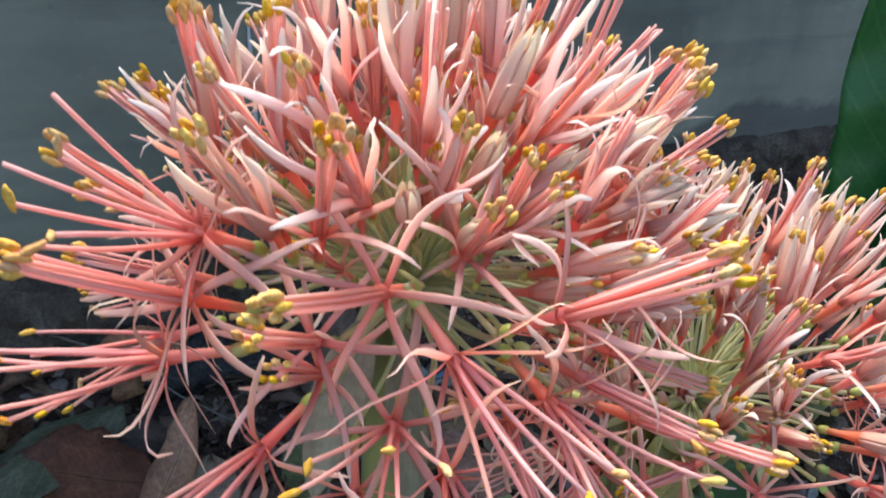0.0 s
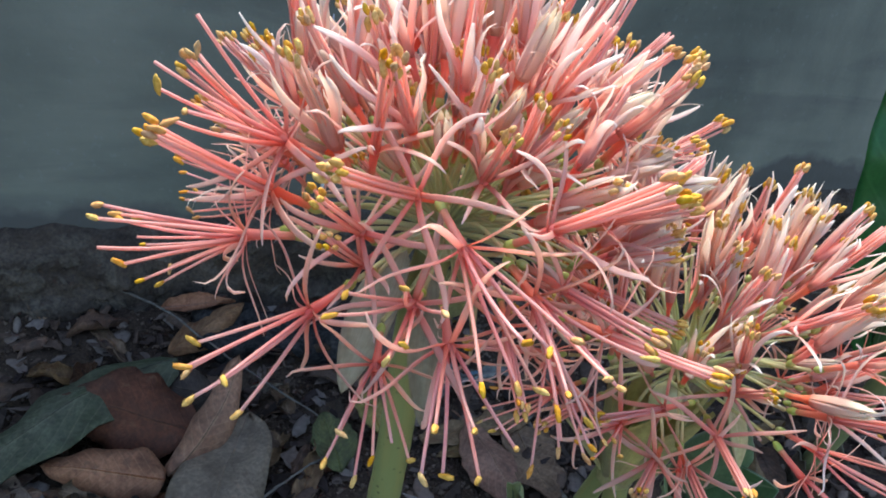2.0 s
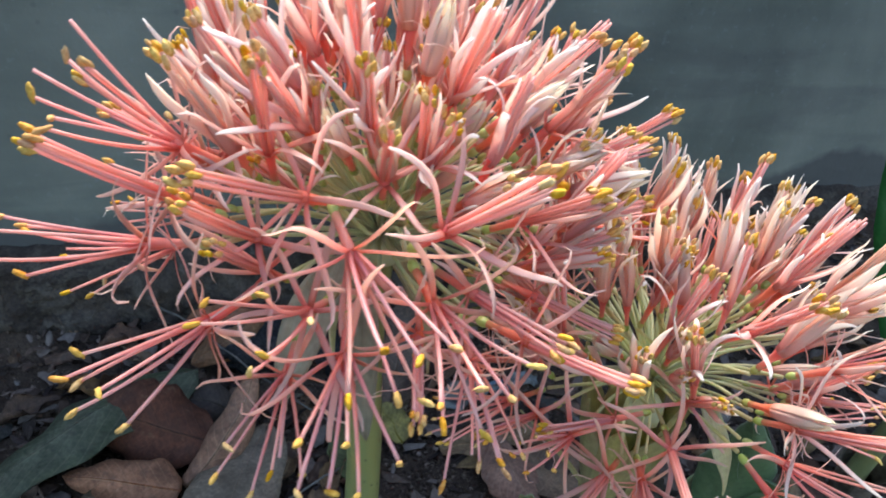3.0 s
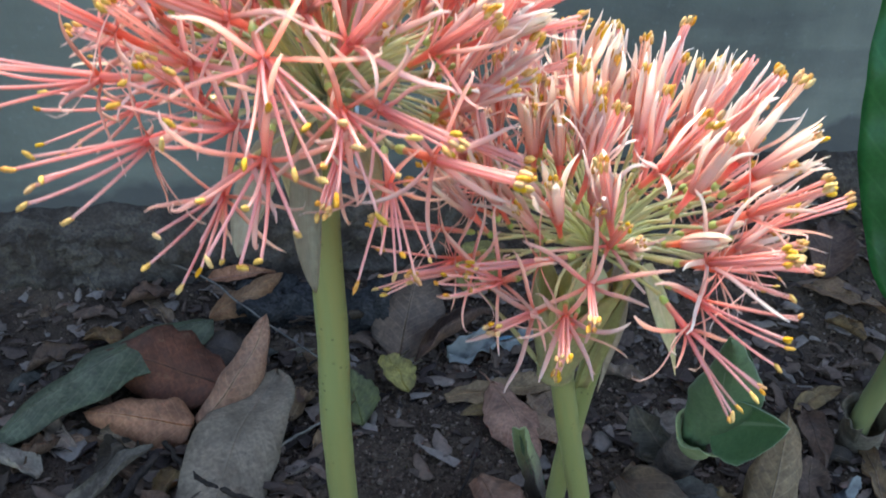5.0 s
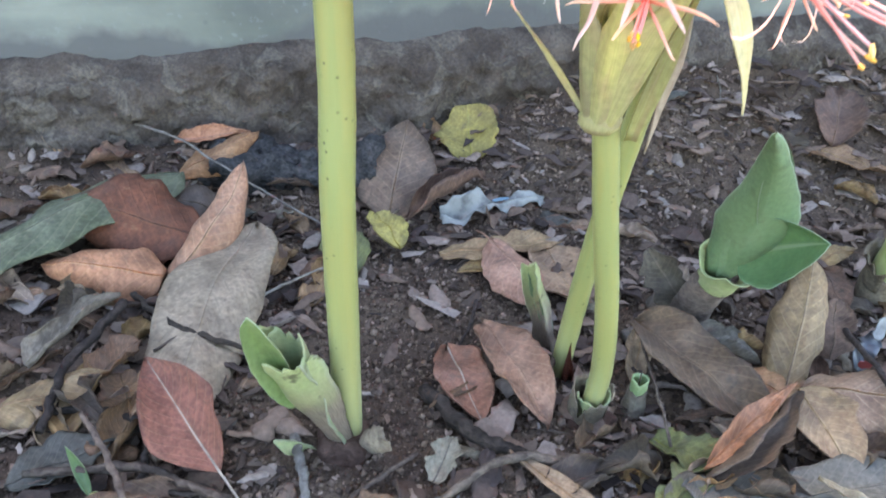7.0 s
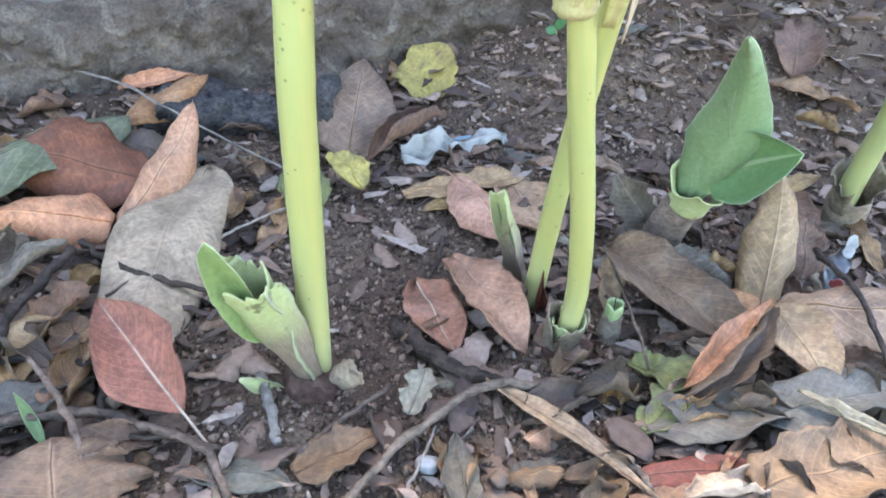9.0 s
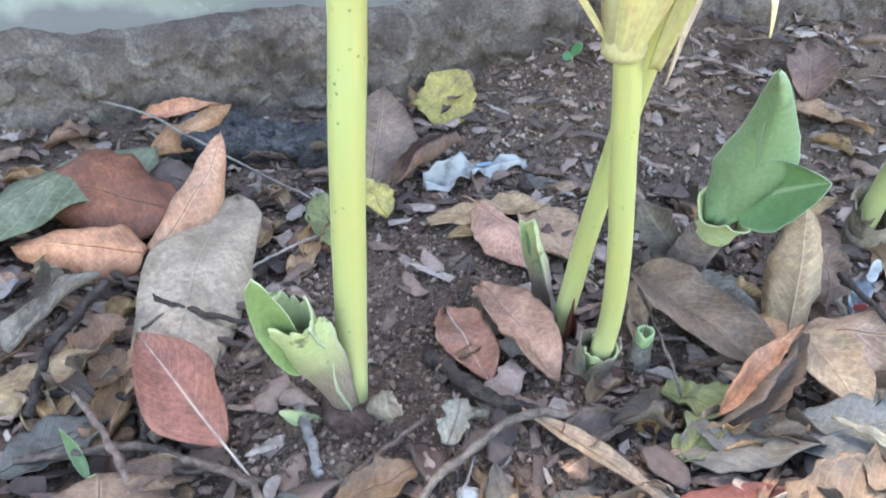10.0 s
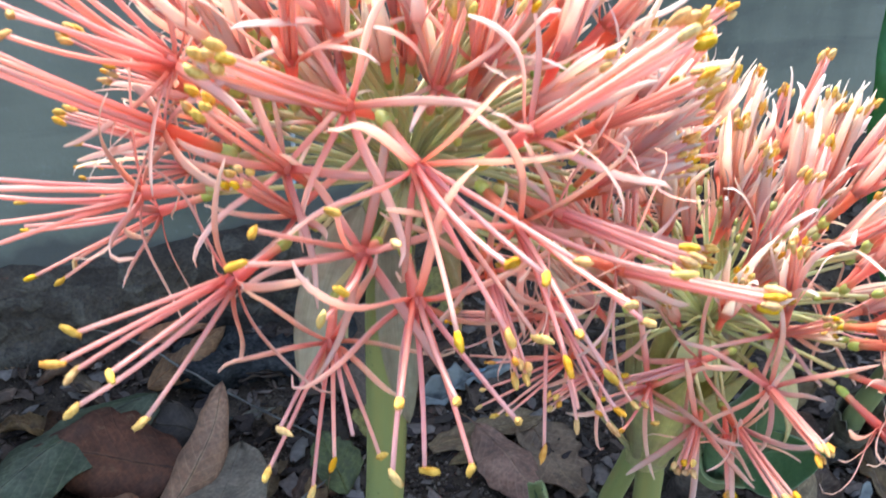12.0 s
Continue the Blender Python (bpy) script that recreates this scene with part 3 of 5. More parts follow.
def floret_parts(kind, seed, lean=None):
    """The meshes of one floret, which grows along z from the middle of the umbel. Down is +x. lean: the way its stamens point."""
    r = random.Random(seed)
    out = []
    droop = {"open": r.uniform(-0.25, 0.25), "star": r.uniform(-0.3, 0.3), "half": r.uniform(-0.45, 0.1), "erect": r.uniform(-0.15, 0.1), "side": r.uniform(-0.75, -0.30), "flame": r.uniform(-0.50, 0.0), "bud": 0.0}[kind]
    throat = Vector((0, 0, STAR))
    axis = Vector(lean).normalized() if lean is not None else Vector((math.sin(droop), r.uniform(-0.14, 0.14), math.cos(droop))).normalized()
    side0 = axis.orthogonal().normalized()
    side1 = axis.cross(side0)
    base = throat - axis * 0.0125
    mid = Vector((-0.004 * droop - r.uniform(0, 0.003), r.uniform(-0.003, 0.003), 0.028))
    ped = spline([Vector((0, 0, 0.003)), mid, base - axis * 0.004], 8)
    out.append(("pedicel", sweep(Geo(), ped, [0.0010] + [0.0007] * 7 + [0.0008], 6).mesh("pedicel", M_PEDICEL)))
    turn = axis.to_track_quat("Z", "Y").to_matrix()
    out.append(("ovary", ball(Geo(), base - axis * 0.001, (0.0014, 0.0014, 0.0022), turn, 6, 8).mesh("ovary", M_OVARY)))
    closed = kind in ("flame", "bud")
    wide = 0.0024 if closed else 0.0016
    tube = [base + axis * (0.0135 * i / 4) for i in range(5)]
    out.append(("flower_tube", sweep(Geo(), tube, [0.0010, 0.0010, 0.0011, (0.0011 + wide) / 2, wide], 8).mesh("flower_tube", M_TUBE)))
    mat = {"open": M_TEPAL, "star": M_TEPAL, "half": M_TEPAL, "side": M_TEPAL_ROSE, "erect": M_TEPAL_ROSE, "flame": M_TEPAL_PALE, "bud": M_TEPAL_BUD}[kind]
    if kind in ("half", "side") and r.random() < 0.25:
        mat = M_TEPAL_PALE
    spin = r.uniform(0, 1)
    knob = r.uniform(0.025, 0.034)
    if kind == "flame":
        knob = r.uniform(0.018, 0.024) if r.random() < 0.6 else r.uniform(0.028, 0.034)
    tight = kind != "open"
    shut = kind == "bud" or (kind in ("erect", "side", "flame") and r.random() < 0.15)
    for i in range(6):
        a = 2 * math.pi * (i + spin + r.uniform(-0.10, 0.10)) / 6
        out_dir = side0 * math.cos(a) + side1 * math.sin(a)
        tang = axis.cross(out_dir)
        L = r.uniform(0.024, 0.031)
        hook, sway, bend = 0.0, r.uniform(-24, 24), r.uniform(-45, 45)
        if kind in ("open", "star"):
            a0, a1, wd = r.uniform(62, 96), r.uniform(62, 128), r.uniform(0.0015, 0.0021)
            hook = r.choice((0, 0, 60, 130, 170, -90))
        elif kind == "half":
            a0, a1, wd = r.uniform(22, 72), r.uniform(16, 104), r.uniform(0.0015, 0.0022)
            hook = r.choice((0, 0, 50, 110))
        elif kind in ("erect", "side"):
            a0, a1, wd = r.uniform(3, 14), r.uniform(-10, 26) if r.random() < 0.8 else r.uniform(40, 80), r.uniform(0.0020, 0.0031)
            hook = r.choice((0, 0, 0, 50, 80))
            bend = r.uniform(-45, 45)
        elif kind == "flame":
            a0, a1, wd, L = r.uniform(4, 9), r.uniform(-10, 6), r.uniform(0.0030, 0.0038), r.uniform(0.024, 0.031)
            hook = r.choice((0, 25, 60, -15))
            if r.random() < 0.15:
                a0, a1, wd = 10, r.uniform(20, 50), 0.0024
        else:
            a0, a1, wd, L, sway, bend = 8, -12, 0.0032, r.uniform(0.019, 0.024), 0, 0
        n = 11
        p = throat + out_dir * (wide - 0.0005) - axis * 0.001
        pts, rad = [], []
        for j in range(n + 1):
            v = j / n
            pts.append(p.copy())
            swell = 0.72 + 0.28 * math.sin(math.pi * min(1, v * 1.1 + 0.08))
            rad.append(wd / 2 * swell * min(1, (1 - v) * 4.5 + (0.12 if closed else 0.34)))
            ang = radians(a0 + (a1 - a0) * v + hook * max(0, v - 0.78) * 4 + sway * math.sin(v * 4.5))
            sw = radians(bend * v * v)
            d = axis * math.cos(ang) + (out_dir * math.cos(sw) + tang * math.sin(sw)) * math.sin(ang)
            p = p + d * (L / n)
        out.append(("tepal", sweep(Geo(), pts, rad, 6, 0.20, tang).mesh("tepal", mat)))
        # stamen before the tepal
        a += r.uniform(-0.25, 0.25)
        out_dir = side0 * math.cos(a) + side1 * math.sin(a)
        if kind == "bud":
            b0, b1, L = 1, 0, 0.016
        elif tight:
            b0, b1, L = r.uniform(0, 3), r.uniform(-2, 3), knob + r.uniform(-0.0012, 0.0012)
        else:
            b0, b1, L = r.uniform(5, 24), r.uniform(3, 26), r.uniform(0.027, 0.034)
        p = throat + out_dir * 0.0009 - axis * 0.001
        pts = []
        arc = r.uniform(-0.30, 0.04) if not tight else r.uniform(-0.10, 0.0)
        for j in range(7):
            pts.append(p.copy())
            ang = radians(b0 + (b1 - b0) * j / 6)
            d = (axis * math.cos(ang) + out_dir * math.sin(ang) + Vector((arc * j / 6, 0, 0))).normalized()
            p = p + d * (L / 6)
        out.append(("filament", sweep(Geo(), pts, [0.00062, 0.00058, 0.00054, 0.0005, 0.00046, 0.00044, 0.00042], 5).mesh("filament", M_FILAMENT_PALE if kind == "flame" else M_FILAMENT)))
        if shut or (not tight and r.random() < 0.12):
            continue
        t = (d + Vector((r.uniform(-1, 1), r.uniform(-1, 1), r.uniform(-1, 1))) * (0.7 if not tight else 0.28)).normalized()
        head = ball(Geo(), pts[-1] + t * 0.0008 + (out_dir * 0.0006 if tight else Vector()), (0.00074, 0.00074, r.uniform(0.0016, 0.0022)) if not tight else (0.00090, 0.00090, r.uniform(0.0017, 0.0023)), t.to_track_quat("Z", "Y").to_matrix(), 5, 6, 0.35, seed + i)
        out.append(("anther", head.mesh("anther", M_ANTHER)))
    return out


FLORETS = {kind: [floret_parts(kind, first + i) for i in range(n)] for kind, first, n in (("open", 100, 12), ("star", 150, 8), ("half", 200, 9), ("erect", 300, 12), ("side", 500, 12), ("flame", 600, 12), ("bud", 400, 4))}


def floret(plant, base, middle, direction, kind, scale, r, tip=None):
    """One floret of an umbel, set in a direction from its middle. tip: where its stamens end, if that is known."""
    z = Vector(direction).normalized()
    down = Vector((0, 0, -1)) - z * -z.z
    x = down.normalized() if down.length > 0.1 else z.orthogonal().normalized()
    m = Matrix((x, z.cross(x), z)).transposed().to_4x4()
    m = Matrix.Translation(Vector(middle) - Vector(base)) @ m @ Matrix.Rotation(r.uniform(-0.5, 0.5), 4, "Z") @ Matrix.Scale(scale, 4)
    bits = r.choice(FLORETS[kind])
    if tip is not None:
        bits = floret_parts(kind, r.randint(1000, 9000), m.to_3x3().inverted() @ (Vector(tip) - Vector(middle) - Vector(direction)))
    top = part("floret", bits[0][1], plant)
    top.matrix_basis = m
    for name, mesh in bits[1:]:
        part(name, mesh, top)


def umbel(plant, base, middle, axis, count, spread, heroes, seed, near=13, tall=1.0, flame=0.15, extra=13):
    """Florets all round the middle; heroes: throats that are known. tall: size of the upright ones."""
    r = random.Random(seed)
    axis = Vector(axis).normalized()
    frame3 = axis.to_track_quat("Z", "Y").to_matrix()
    used = []
    for p, tip, kind in heroes:
        d = Vector(p) - Vector(middle)
        used.append(d.normalized())
        floret(plant, base, middle, d, kind, d.length / STAR, r, tip)
    for i in range(count):
        ct = 1 - (1 - math.cos(radians(spread))) * (i + 0.5) / count
        th, ph = math.acos(ct) + r.uniform(-0.07, 0.07), i * 2.39996 + r.uniform(-0.15, 0.15)
        d = frame3 @ Vector((math.sin(th) * math.cos(ph), math.sin(th) * math.sin(ph), math.cos(th)))
        deg = math.degrees(th)
        if (d.z < -0.02 and d.y < 0.2) or any(d.angle(q) < radians(near if deg > 55 else 7) for q in used):
            continue
        if deg < 40:
            kind = r.choice(("erect", "erect", "erect", "erect", "side", "bud"))
        elif deg < 62:
            kind = r.choice(("side", "side", "side", "bud", "half", "erect"))
        elif deg < 80:
            kind = r.choice(("side", "half", "half", "star"))
        else:
            kind = r.choice(("open", "open", "star", "half"))
            if r.random() < 0.35:
                continue
        if kind in ("erect", "side", "bud") and r.random() < flame:
            kind = "flame"
        size = r.uniform(0.82, 0.98) if deg > 70 else r.uniform(0.86, 1.0) * tall
        floret(plant, base, middle, d, kind, size, r)
    front = Vector((-0.25 if middle[0] > 0.1 else 0.05, -0.80, 0.60)).normalized()
    for i in range(extra):
        d = (front + Vector((r.uniform(-0.62, 0.62), 0, 0)) + Vector((0, 0.6, 0.8)) * r.uniform(-0.1, 0.5)).normalized()
        floret(plant, base, middle, d, "flame" if r.random() < flame else r.choice(("side", "half", "side", "bud", "side")), r.uniform(0.66, 0.92), r)
    for i in range(count // 3):
        th, ph = radians(r.uniform(12, 78)), r.uniform(0, 6.283)
        d = frame3 @ Vector((math.sin(th) * math.cos(ph), math.sin(th) * math.sin(ph), math.cos(th)))
        if th > 1.0 and any(d.angle(q) < radians(9) for q in used):
            continue
        floret(plant, base, middle, d, "flame" if r.random() < flame else r.choice(("side", "bud", "half", "side", "erect")), r.uniform(0.66, 0.90), r)


def scape(plant, base, pts, radii, mat=M_SCAPE):
    geo = sweep(Geo(), spline(pts, 30), [radii[0] + (radii[1] - radii[0]) * i / 30 for i in range(31)], 18, 0.9, lump=0.05, seed=3)
    return part("scape", geo.mesh("scape", mat), plant, at=base)


def bract(plant, base, a, b, width, mat="bract", label="", **kw):
    kw = {"shape": "bract", **kw}
    geo, _ = blade(a, b, width, **kw)
    return part("bract", geo.mesh("bract", ML[mat]), plant, label, at=base)


def receptacle(plant, base, middle, size):
    geo = ball(Geo(), Vector(middle) - Vector((0, 0, 0.004)), (size, size, 0.009), None, 8, 12, 0.15, 4)
    part("receptacle", geo.mesh("receptacle", M_PEDICEL), plant, at=base)


# the tall blood lily
B1, O1 = (0.0565, 0.399, -0.012), (0.077, 0.332, 0.344)
lily = thing("blood_lily", B1, "coral red globe flower with yellow anthers on a thick green stalk", "flower", "blood lilies")
scape(lily, B1, [B1, (0.0615, 0.377, 0.09), (0.0670, 0.356, 0.175), (0.0695, 0.349, 0.226), (0.0715, 0.337, 0.30), (O1[0] - 0.001, O1[1], O1[2] - 0.004)], (0.0084, 0.0066))
receptacle(lily, B1, O1, 0.0085)
umbel(lily, B1, O1, (0.06, -0.04, 1), 140, 97, [
    ((0.092, 0.265, 0.374), (0.112, 0.242, 0.362), "open"), ((0.076, 0.272, 0.383), (0.066, 0.250, 0.394), "star"), ((0.081, 0.264, 0.356), None, "open"),
    ((0.093, 0.260, 0.348), (0.106, 0.226, 0.336), "open"), ((0.054, 0.262, 0.347), (0.036, 0.230, 0.339), "open"),
    ((0.037, 0.281, 0.386), (0.018, 0.262, 0.402), "open"), ((0.036, 0.275, 0.374), (0.016, 0.259, 0.388), "star"), ((0.031, 0.272, 0.360), (-0.002, 0.262, 0.358), "open"),
    ((0.073, 0.268, 0.330), (0.080, 0.232, 0.318), "open"), ((0.120, 0.285, 0.336), (0.134, 0.262, 0.318), "open"), ((0.134, 0.286, 0.347), (0.164, 0.272, 0.350), "star"),
    ((0.112, 0.270, 0.362), (0.132, 0.246, 0.356), "open"), ((0.119, 0.281, 0.361), (0.148, 0.268, 0.358), "star"),
    ((0.062, 0.283, 0.388), (0.066, 0.268, 0.413), "half"), ((0.098, 0.298, 0.387), (0.102, 0.284, 0.408), "half"), ((0.112, 0.276, 0.380), (0.127, 0.267, 0.395), "half"),
    ((0.110, 0.325, 0.402), (0.116, 0.331, 0.420), "half"), ((0.018, 0.302, 0.340), None, "open")], 21, tall=1.06, extra=7)
bract(lily, B1, (0.066, 0.327, 0.336), (0.056, 0.300, 0.290), 0.017, "bract_dry", "papery hanging bract", shape="oval", arch=0.08, curl=14, fold=6, up=(-0.1, -1, 0.5), seed=2)
bract(lily, B1, (0.076, 0.324, 0.338), (0.085, 0.304, 0.280), 0.016, "bract_dry", "papery dry bract", shape="oval", arch=0.06, curl=30, fold=12, up=(0.1, -1, 0.1), seed=3)
bract(lily, B1, (0.070, 0.338, 0.338), (0.056, 0.346, 0.275), 0.019, "bract", arch=0.06, curl=20, up=(-1, 0.1, 0.1), seed=4)
bract(lily, B1, (0.076, 0.336, 0.338), (0.094, 0.346, 0.280), 0.017, "bract", arch=0.08, curl=25, up=(1, 0.1, 0.1), seed=5)

# the shorter blood lily, whose bracts still stand round the umbel as a cup
B2, O2 = (0.1885, 0.463, -0.006), (0.176, 0.367, 0.287)
lily2 = thing("blood_lily", B2, "coral red flower above pale bracts on a bent stalk", "flower", "blood lilies")
scape(lily2, B2, [B2, (0.1905, 0.447, 0.045), (0.1855, 0.420, 0.105), (0.1772, 0.396, 0.163), (0.1725, 0.382, 0.198), (0.169, 0.372, 0.230), (0.173, 0.368, 0.262)], (0.0064, 0.0052))
receptacle(lily2, B2, (O2[0], O2[1], O2[2] - 0.012), 0.0075)
umbel(lily2, B2, O2, (0.16, -0.04, 1), 88, 94, [
    ((0.184, 0.323, 0.312), (0.189, 0.302, 0.330), "star"), ((0.181, 0.309, 0.303), (0.185, 0.287, 0.306), "star"), ((0.176, 0.318, 0.278), (0.175, 0.293, 0.269), "star"),
    ((0.162, 0.315, 0.305), (0.135, 0.299, 0.302), "star"), ((0.214, 0.314, 0.291), (0.236, 0.295, 0.279), "open"), ((0.217, 0.321, 0.299), (0.250, 0.306, 0.297), "open"),
    ((0.221, 0.342, 0.301), (0.258, 0.338, 0.304), "open"), ((0.150, 0.312, 0.296), None, "open"), ((0.226, 0.340, 0.325), (0.250, 0.330, 0.345), "half"), ((0.128, 0.330, 0.290), None, "open")], 33, tall=1.03, flame=0.72, extra=8)
# the cup of bracts, which opens upward from a narrow foot
CUP = Vector((0.167, 0.371, 0.220))
for k2 in range(7):
    a = radians(k2 * 51.4 - 100)
    way = Vector((math.cos(a), math.sin(a), 0))
    bract(lily2, B2, CUP + way * 0.0062, CUP + Vector((0.006, -0.004, 0)) + way * (0.021 + 0.004 * (k2 % 2)) + Vector((0, 0, 0.058 + 0.006 * (k2 % 3))), 0.017 + 0.002 * (k2 % 2), "bract_green", up=way, arch=0.02, curl=-26, fold=-10, wave=0.015, seed=k2 + 8, shape="cup")
geo = sweep(Geo(), spline([CUP + Vector((0, 0, -0.003)), CUP + Vector((0, 0, 0.001)), CUP + Vector((0.001, 0, 0.006))], 6), [0.0056, 0.0070, 0.0080, 0.0082, 0.0082, 0.0080, 0.0076], 18, 0.9, lump=0.1, seed=3)
part("bract_collar", geo.mesh("bract_collar", ML["bract_green"]), lily2, "pale green collar under the bracts", at=B2)
bract(lily2, B2, CUP + Vector((-0.006, -0.002, 0.004)), (0.130, 0.360, 0.262), 0.0026, "bract_green", "narrow spreading bract", up=(-0.5, -1, 0.1), arch=-0.03, curl=20, seed=16)
bract(lily2, B2, CUP + Vector((0.012, 0.004, -0.006)), (0.196, 0.366, 0.286), 0.009, "bract_green", "upright green bract with a dry edge", up=(0.6, -1, 0.1), arch=-0.03, curl=24, seed=17)
bract(lily2, B2, (0.196, 0.366, 0.285), (0.217, 0.377, 0.230), 0.008, "bract", "narrow hanging bract", up=(0.5, -1, 0.1), arch=0.10, curl=20, seed=14)
bract(lily2, B2, (0.186, 0.376, 0.280), (0.186, 0.386, 0.205), 0.010, "bract_dry", "papery dry bract", up=(0.5, -1, 0.1), arch=0.05, curl=20, seed=15)

# a second stalk close behind it
B3 = (0.165, 0.499, -0.006)
stalk = thing("flower_stalk", B3, "slanting pale green stalk with a reddish foot behind the shorter flower", "stalk")
scape(stalk, B3, [B3, (0.168, 0.480, 0.05), (0.1715, 0.459, 0.107), (0.179, 0.428, 0.191), (0.186, 0.408, 0.245), (0.190, 0.385, 0.285)], (0.0066, 0.0050))
geo, _ = blade((0.169, 0.492, -0.004), (0.170, 0.480, 0.035), 0.017, up=(0.5, -1, 0.2), curl=55, fold=20, shape="bract", seed=41)
part("basal_sheath", geo.mesh("basal_sheath", ML["redbrown"]), stalk, "reddish brown dry basal sheath", at=B3)

# ---- leafy plants ----


def grown_leaf(plant, base, name, a, b, width, mat, label="", **kw):
    geo, mid = blade(a, b, width, **kw)
    return part(name, geo.mesh(name, ML[mat]), plant, label, at=base), mid


def rolled(plant, base, name, a, b, r0, r1, mat, label="", face=(0, -1, 0), gap=50, jag=0.12, flare=0.0, seed=0, n=12, m=26, lean=0.0, squash=1.0):
    """A rolled sheath from a to b, open along one side, with a torn rim."""
    a, b = Vector(a), Vector(b)
    t = (b - a).normalized()
    f = Vector(face)
    f = (f - t * f.dot(t)).normalized()
    g = t.cross(f)
    L = (b - a).length
    outer, inner, uvs = [], [], []
    for i in range(n + 1):
        v = i / n
        for j in range(m + 1):
            u = j / m
            ang = radians(gap / 2 + (360 - gap) * u)
            rim = 1 - jag * (0.5 + noise.noise(Vector((u * 7, seed, 0)))) - 0.5 * jag * noise.noise(Vector((u * 23, seed, 5))) + lean * math.cos(ang) + 0.35 * jag * noise.noise(Vector((u * 55, seed, 7)))
            r = r0 + (r1 - r0) * v + flare * v ** 4 * (1 + 1.2 * noise.noise(Vector((u * 6, seed, 9))))
            r *= 1 + 0.10 * noise.noise(Vector((u * 4, v * 2, seed)))
            d = f * (math.cos(ang) * (1 + (squash - 1) * v)) + g * math.sin(ang)
            p = a + t * (L * v * rim) + d * r
            outer.append(p)
            inner.append(p - d * 0.0009)
            uvs.append((u, v))
    c, N = m + 1, len(outer)
    faces = []
    for i in range(n):
        for j in range(m):
            q = i * c + j
            faces.append((q, q + 1, q + c + 1, q + c))
            faces.append((N + q, N + q + c, N + q + c + 1, N + q + 1))
    ring = [j for j in range(m)] + [i * c + m for i in range(n)] + [n * c + m - j for j in range(m)] + [(n - i) * c for i in range(n)]
    for k, q in enumerate(ring):
        w2 = ring[(k + 1) % len(ring)]
        faces.append((w2, q, N + q, N + w2))
    return part(name, Geo().add(outer + inner, faces, uvs + uvs).mesh(name, ML[mat]), plant, label, at=base)


# torn leaf sheaths at the foot of the tall stalk
geo_base = (0.050, 0.392, -0.006)
foot1 = thing("leaf_sheath", geo_base, "torn yellow-green leaf sheath open at the foot of the tall stalk", "leaf sheath", "leaf sheaths")
grown_leaf(foot1, geo_base, "sheath", (0.054, 0.386, -0.004), (0.031, 0.350, 0.074), 0.056, "sheath_foot", "speckled torn yellow-green sheath, brown at its foot", up=(-0.45, -0.9, -0.15), curl=-46, fold=-6, shape="scoop", jag=0.16, wave=0.02, rough=0.12, seed=52, n=34, m=30)
grown_leaf(foot1, geo_base, "sheath", (0.057, 0.393, -0.004), (0.042, 0.366, 0.086), 0.036, "sheath", "", up=(-0.45, -0.9, -0.15), curl=34, shape="scoop", jag=0.14, wave=0.03, rough=0.15, seed=57, n=30, m=24)
grown_leaf(foot1, geo_base, "inner_leaf", (0.042, 0.368, 0.040), (0.0265, 0.345, 0.108), 0.023, "green_pale", "fresh green inner leaf with a soft rounded tip", up=(0.2, -1, 0.2), curl=30, fold=8, shape="round", rough=0.12, wave=0.02, seed=51, n=28, m=14)
grown_leaf(foot1, geo_base, "lobe", (0.068, 0.387, 0.000), (0.089, 0.369, 0.030), 0.019, "stub", "pale curled papery lobe", up=(-0.2, -1, 0.5), curl=-25, shape="torn", torn=0.3, wave=0.08, seed=53)
grown_leaf(foot1, geo_base, "lobe", (0.044, 0.376, -0.002), (0.030, 0.358, 0.018), 0.014, "sheath", "", up=(0.4, -0.8, 0.6), curl=50, shape="torn", torn=0.3, seed=54)
geo = ball(Geo(), (0.057, 0.390, -0.010), (0.020, 0.018, 0.015), None, 16, 24, 0.5, 6)
part("bulb_neck", geo.mesh("bulb_neck", M_BULB), foot1, "brown fibrous bulb neck", at=geo_base)

# cut sheath round the foot of the shorter stalk
fb2 = (0.190, 0.462, -0.006)
foot2 = thing("leaf_sheath", fb2, "cut papery sheath round the foot of the shorter stalk", "leaf sheath", "leaf sheaths")
rolled(foot2, fb2, "sheath", (0.186, 0.463, -0.008), (0.1885, 0.454, 0.028), 0.0128, 0.0108, "stub", "brown papery sheath with a torn rim", face=(1, -0.4, 0), gap=20, jag=0.35, flare=0.002, seed=61)
rolled(foot2, fb2, "sheath", (0.1880, 0.462, -0.004), (0.1900, 0.453, 0.026), 0.0076, 0.0080, "sheath", "", face=(-1, 0.4, 0), gap=60, jag=0.3, flare=0.002, seed=62)
geo = ball(Geo(), (0.186, 0.462, -0.010), (0.018, 0.015, 0.016), None, 9, 14, 0.4, 9)
part("bulb_neck", geo.mesh("bulb_neck", M_BULB), foot2, "brown papery bulb neck", at=fb2)

# small ring of a cut shoot
rb = (0.215, 0.477, -0.004)
ring = thing("cut_shoot", rb, "small cut shoot with a bright green rolled ring", "shoot")
rolled(ring, rb, "rolled_leaf", (0.2155, 0.478, -0.004), (0.215, 0.474, 0.026), 0.0050, 0.0052, "green_pale", "bright green rolled ring", face=(0, 1, 0), gap=10, jag=0.12, seed=66, m=18)
rolled(ring, rb, "stub", (0.215, 0.479, -0.006), (0.215, 0.475, 0.018), 0.0076, 0.0062, "stub", "brown papery stub", face=(0, 1, 0), gap=10, jag=0.2, seed=67, m=18)

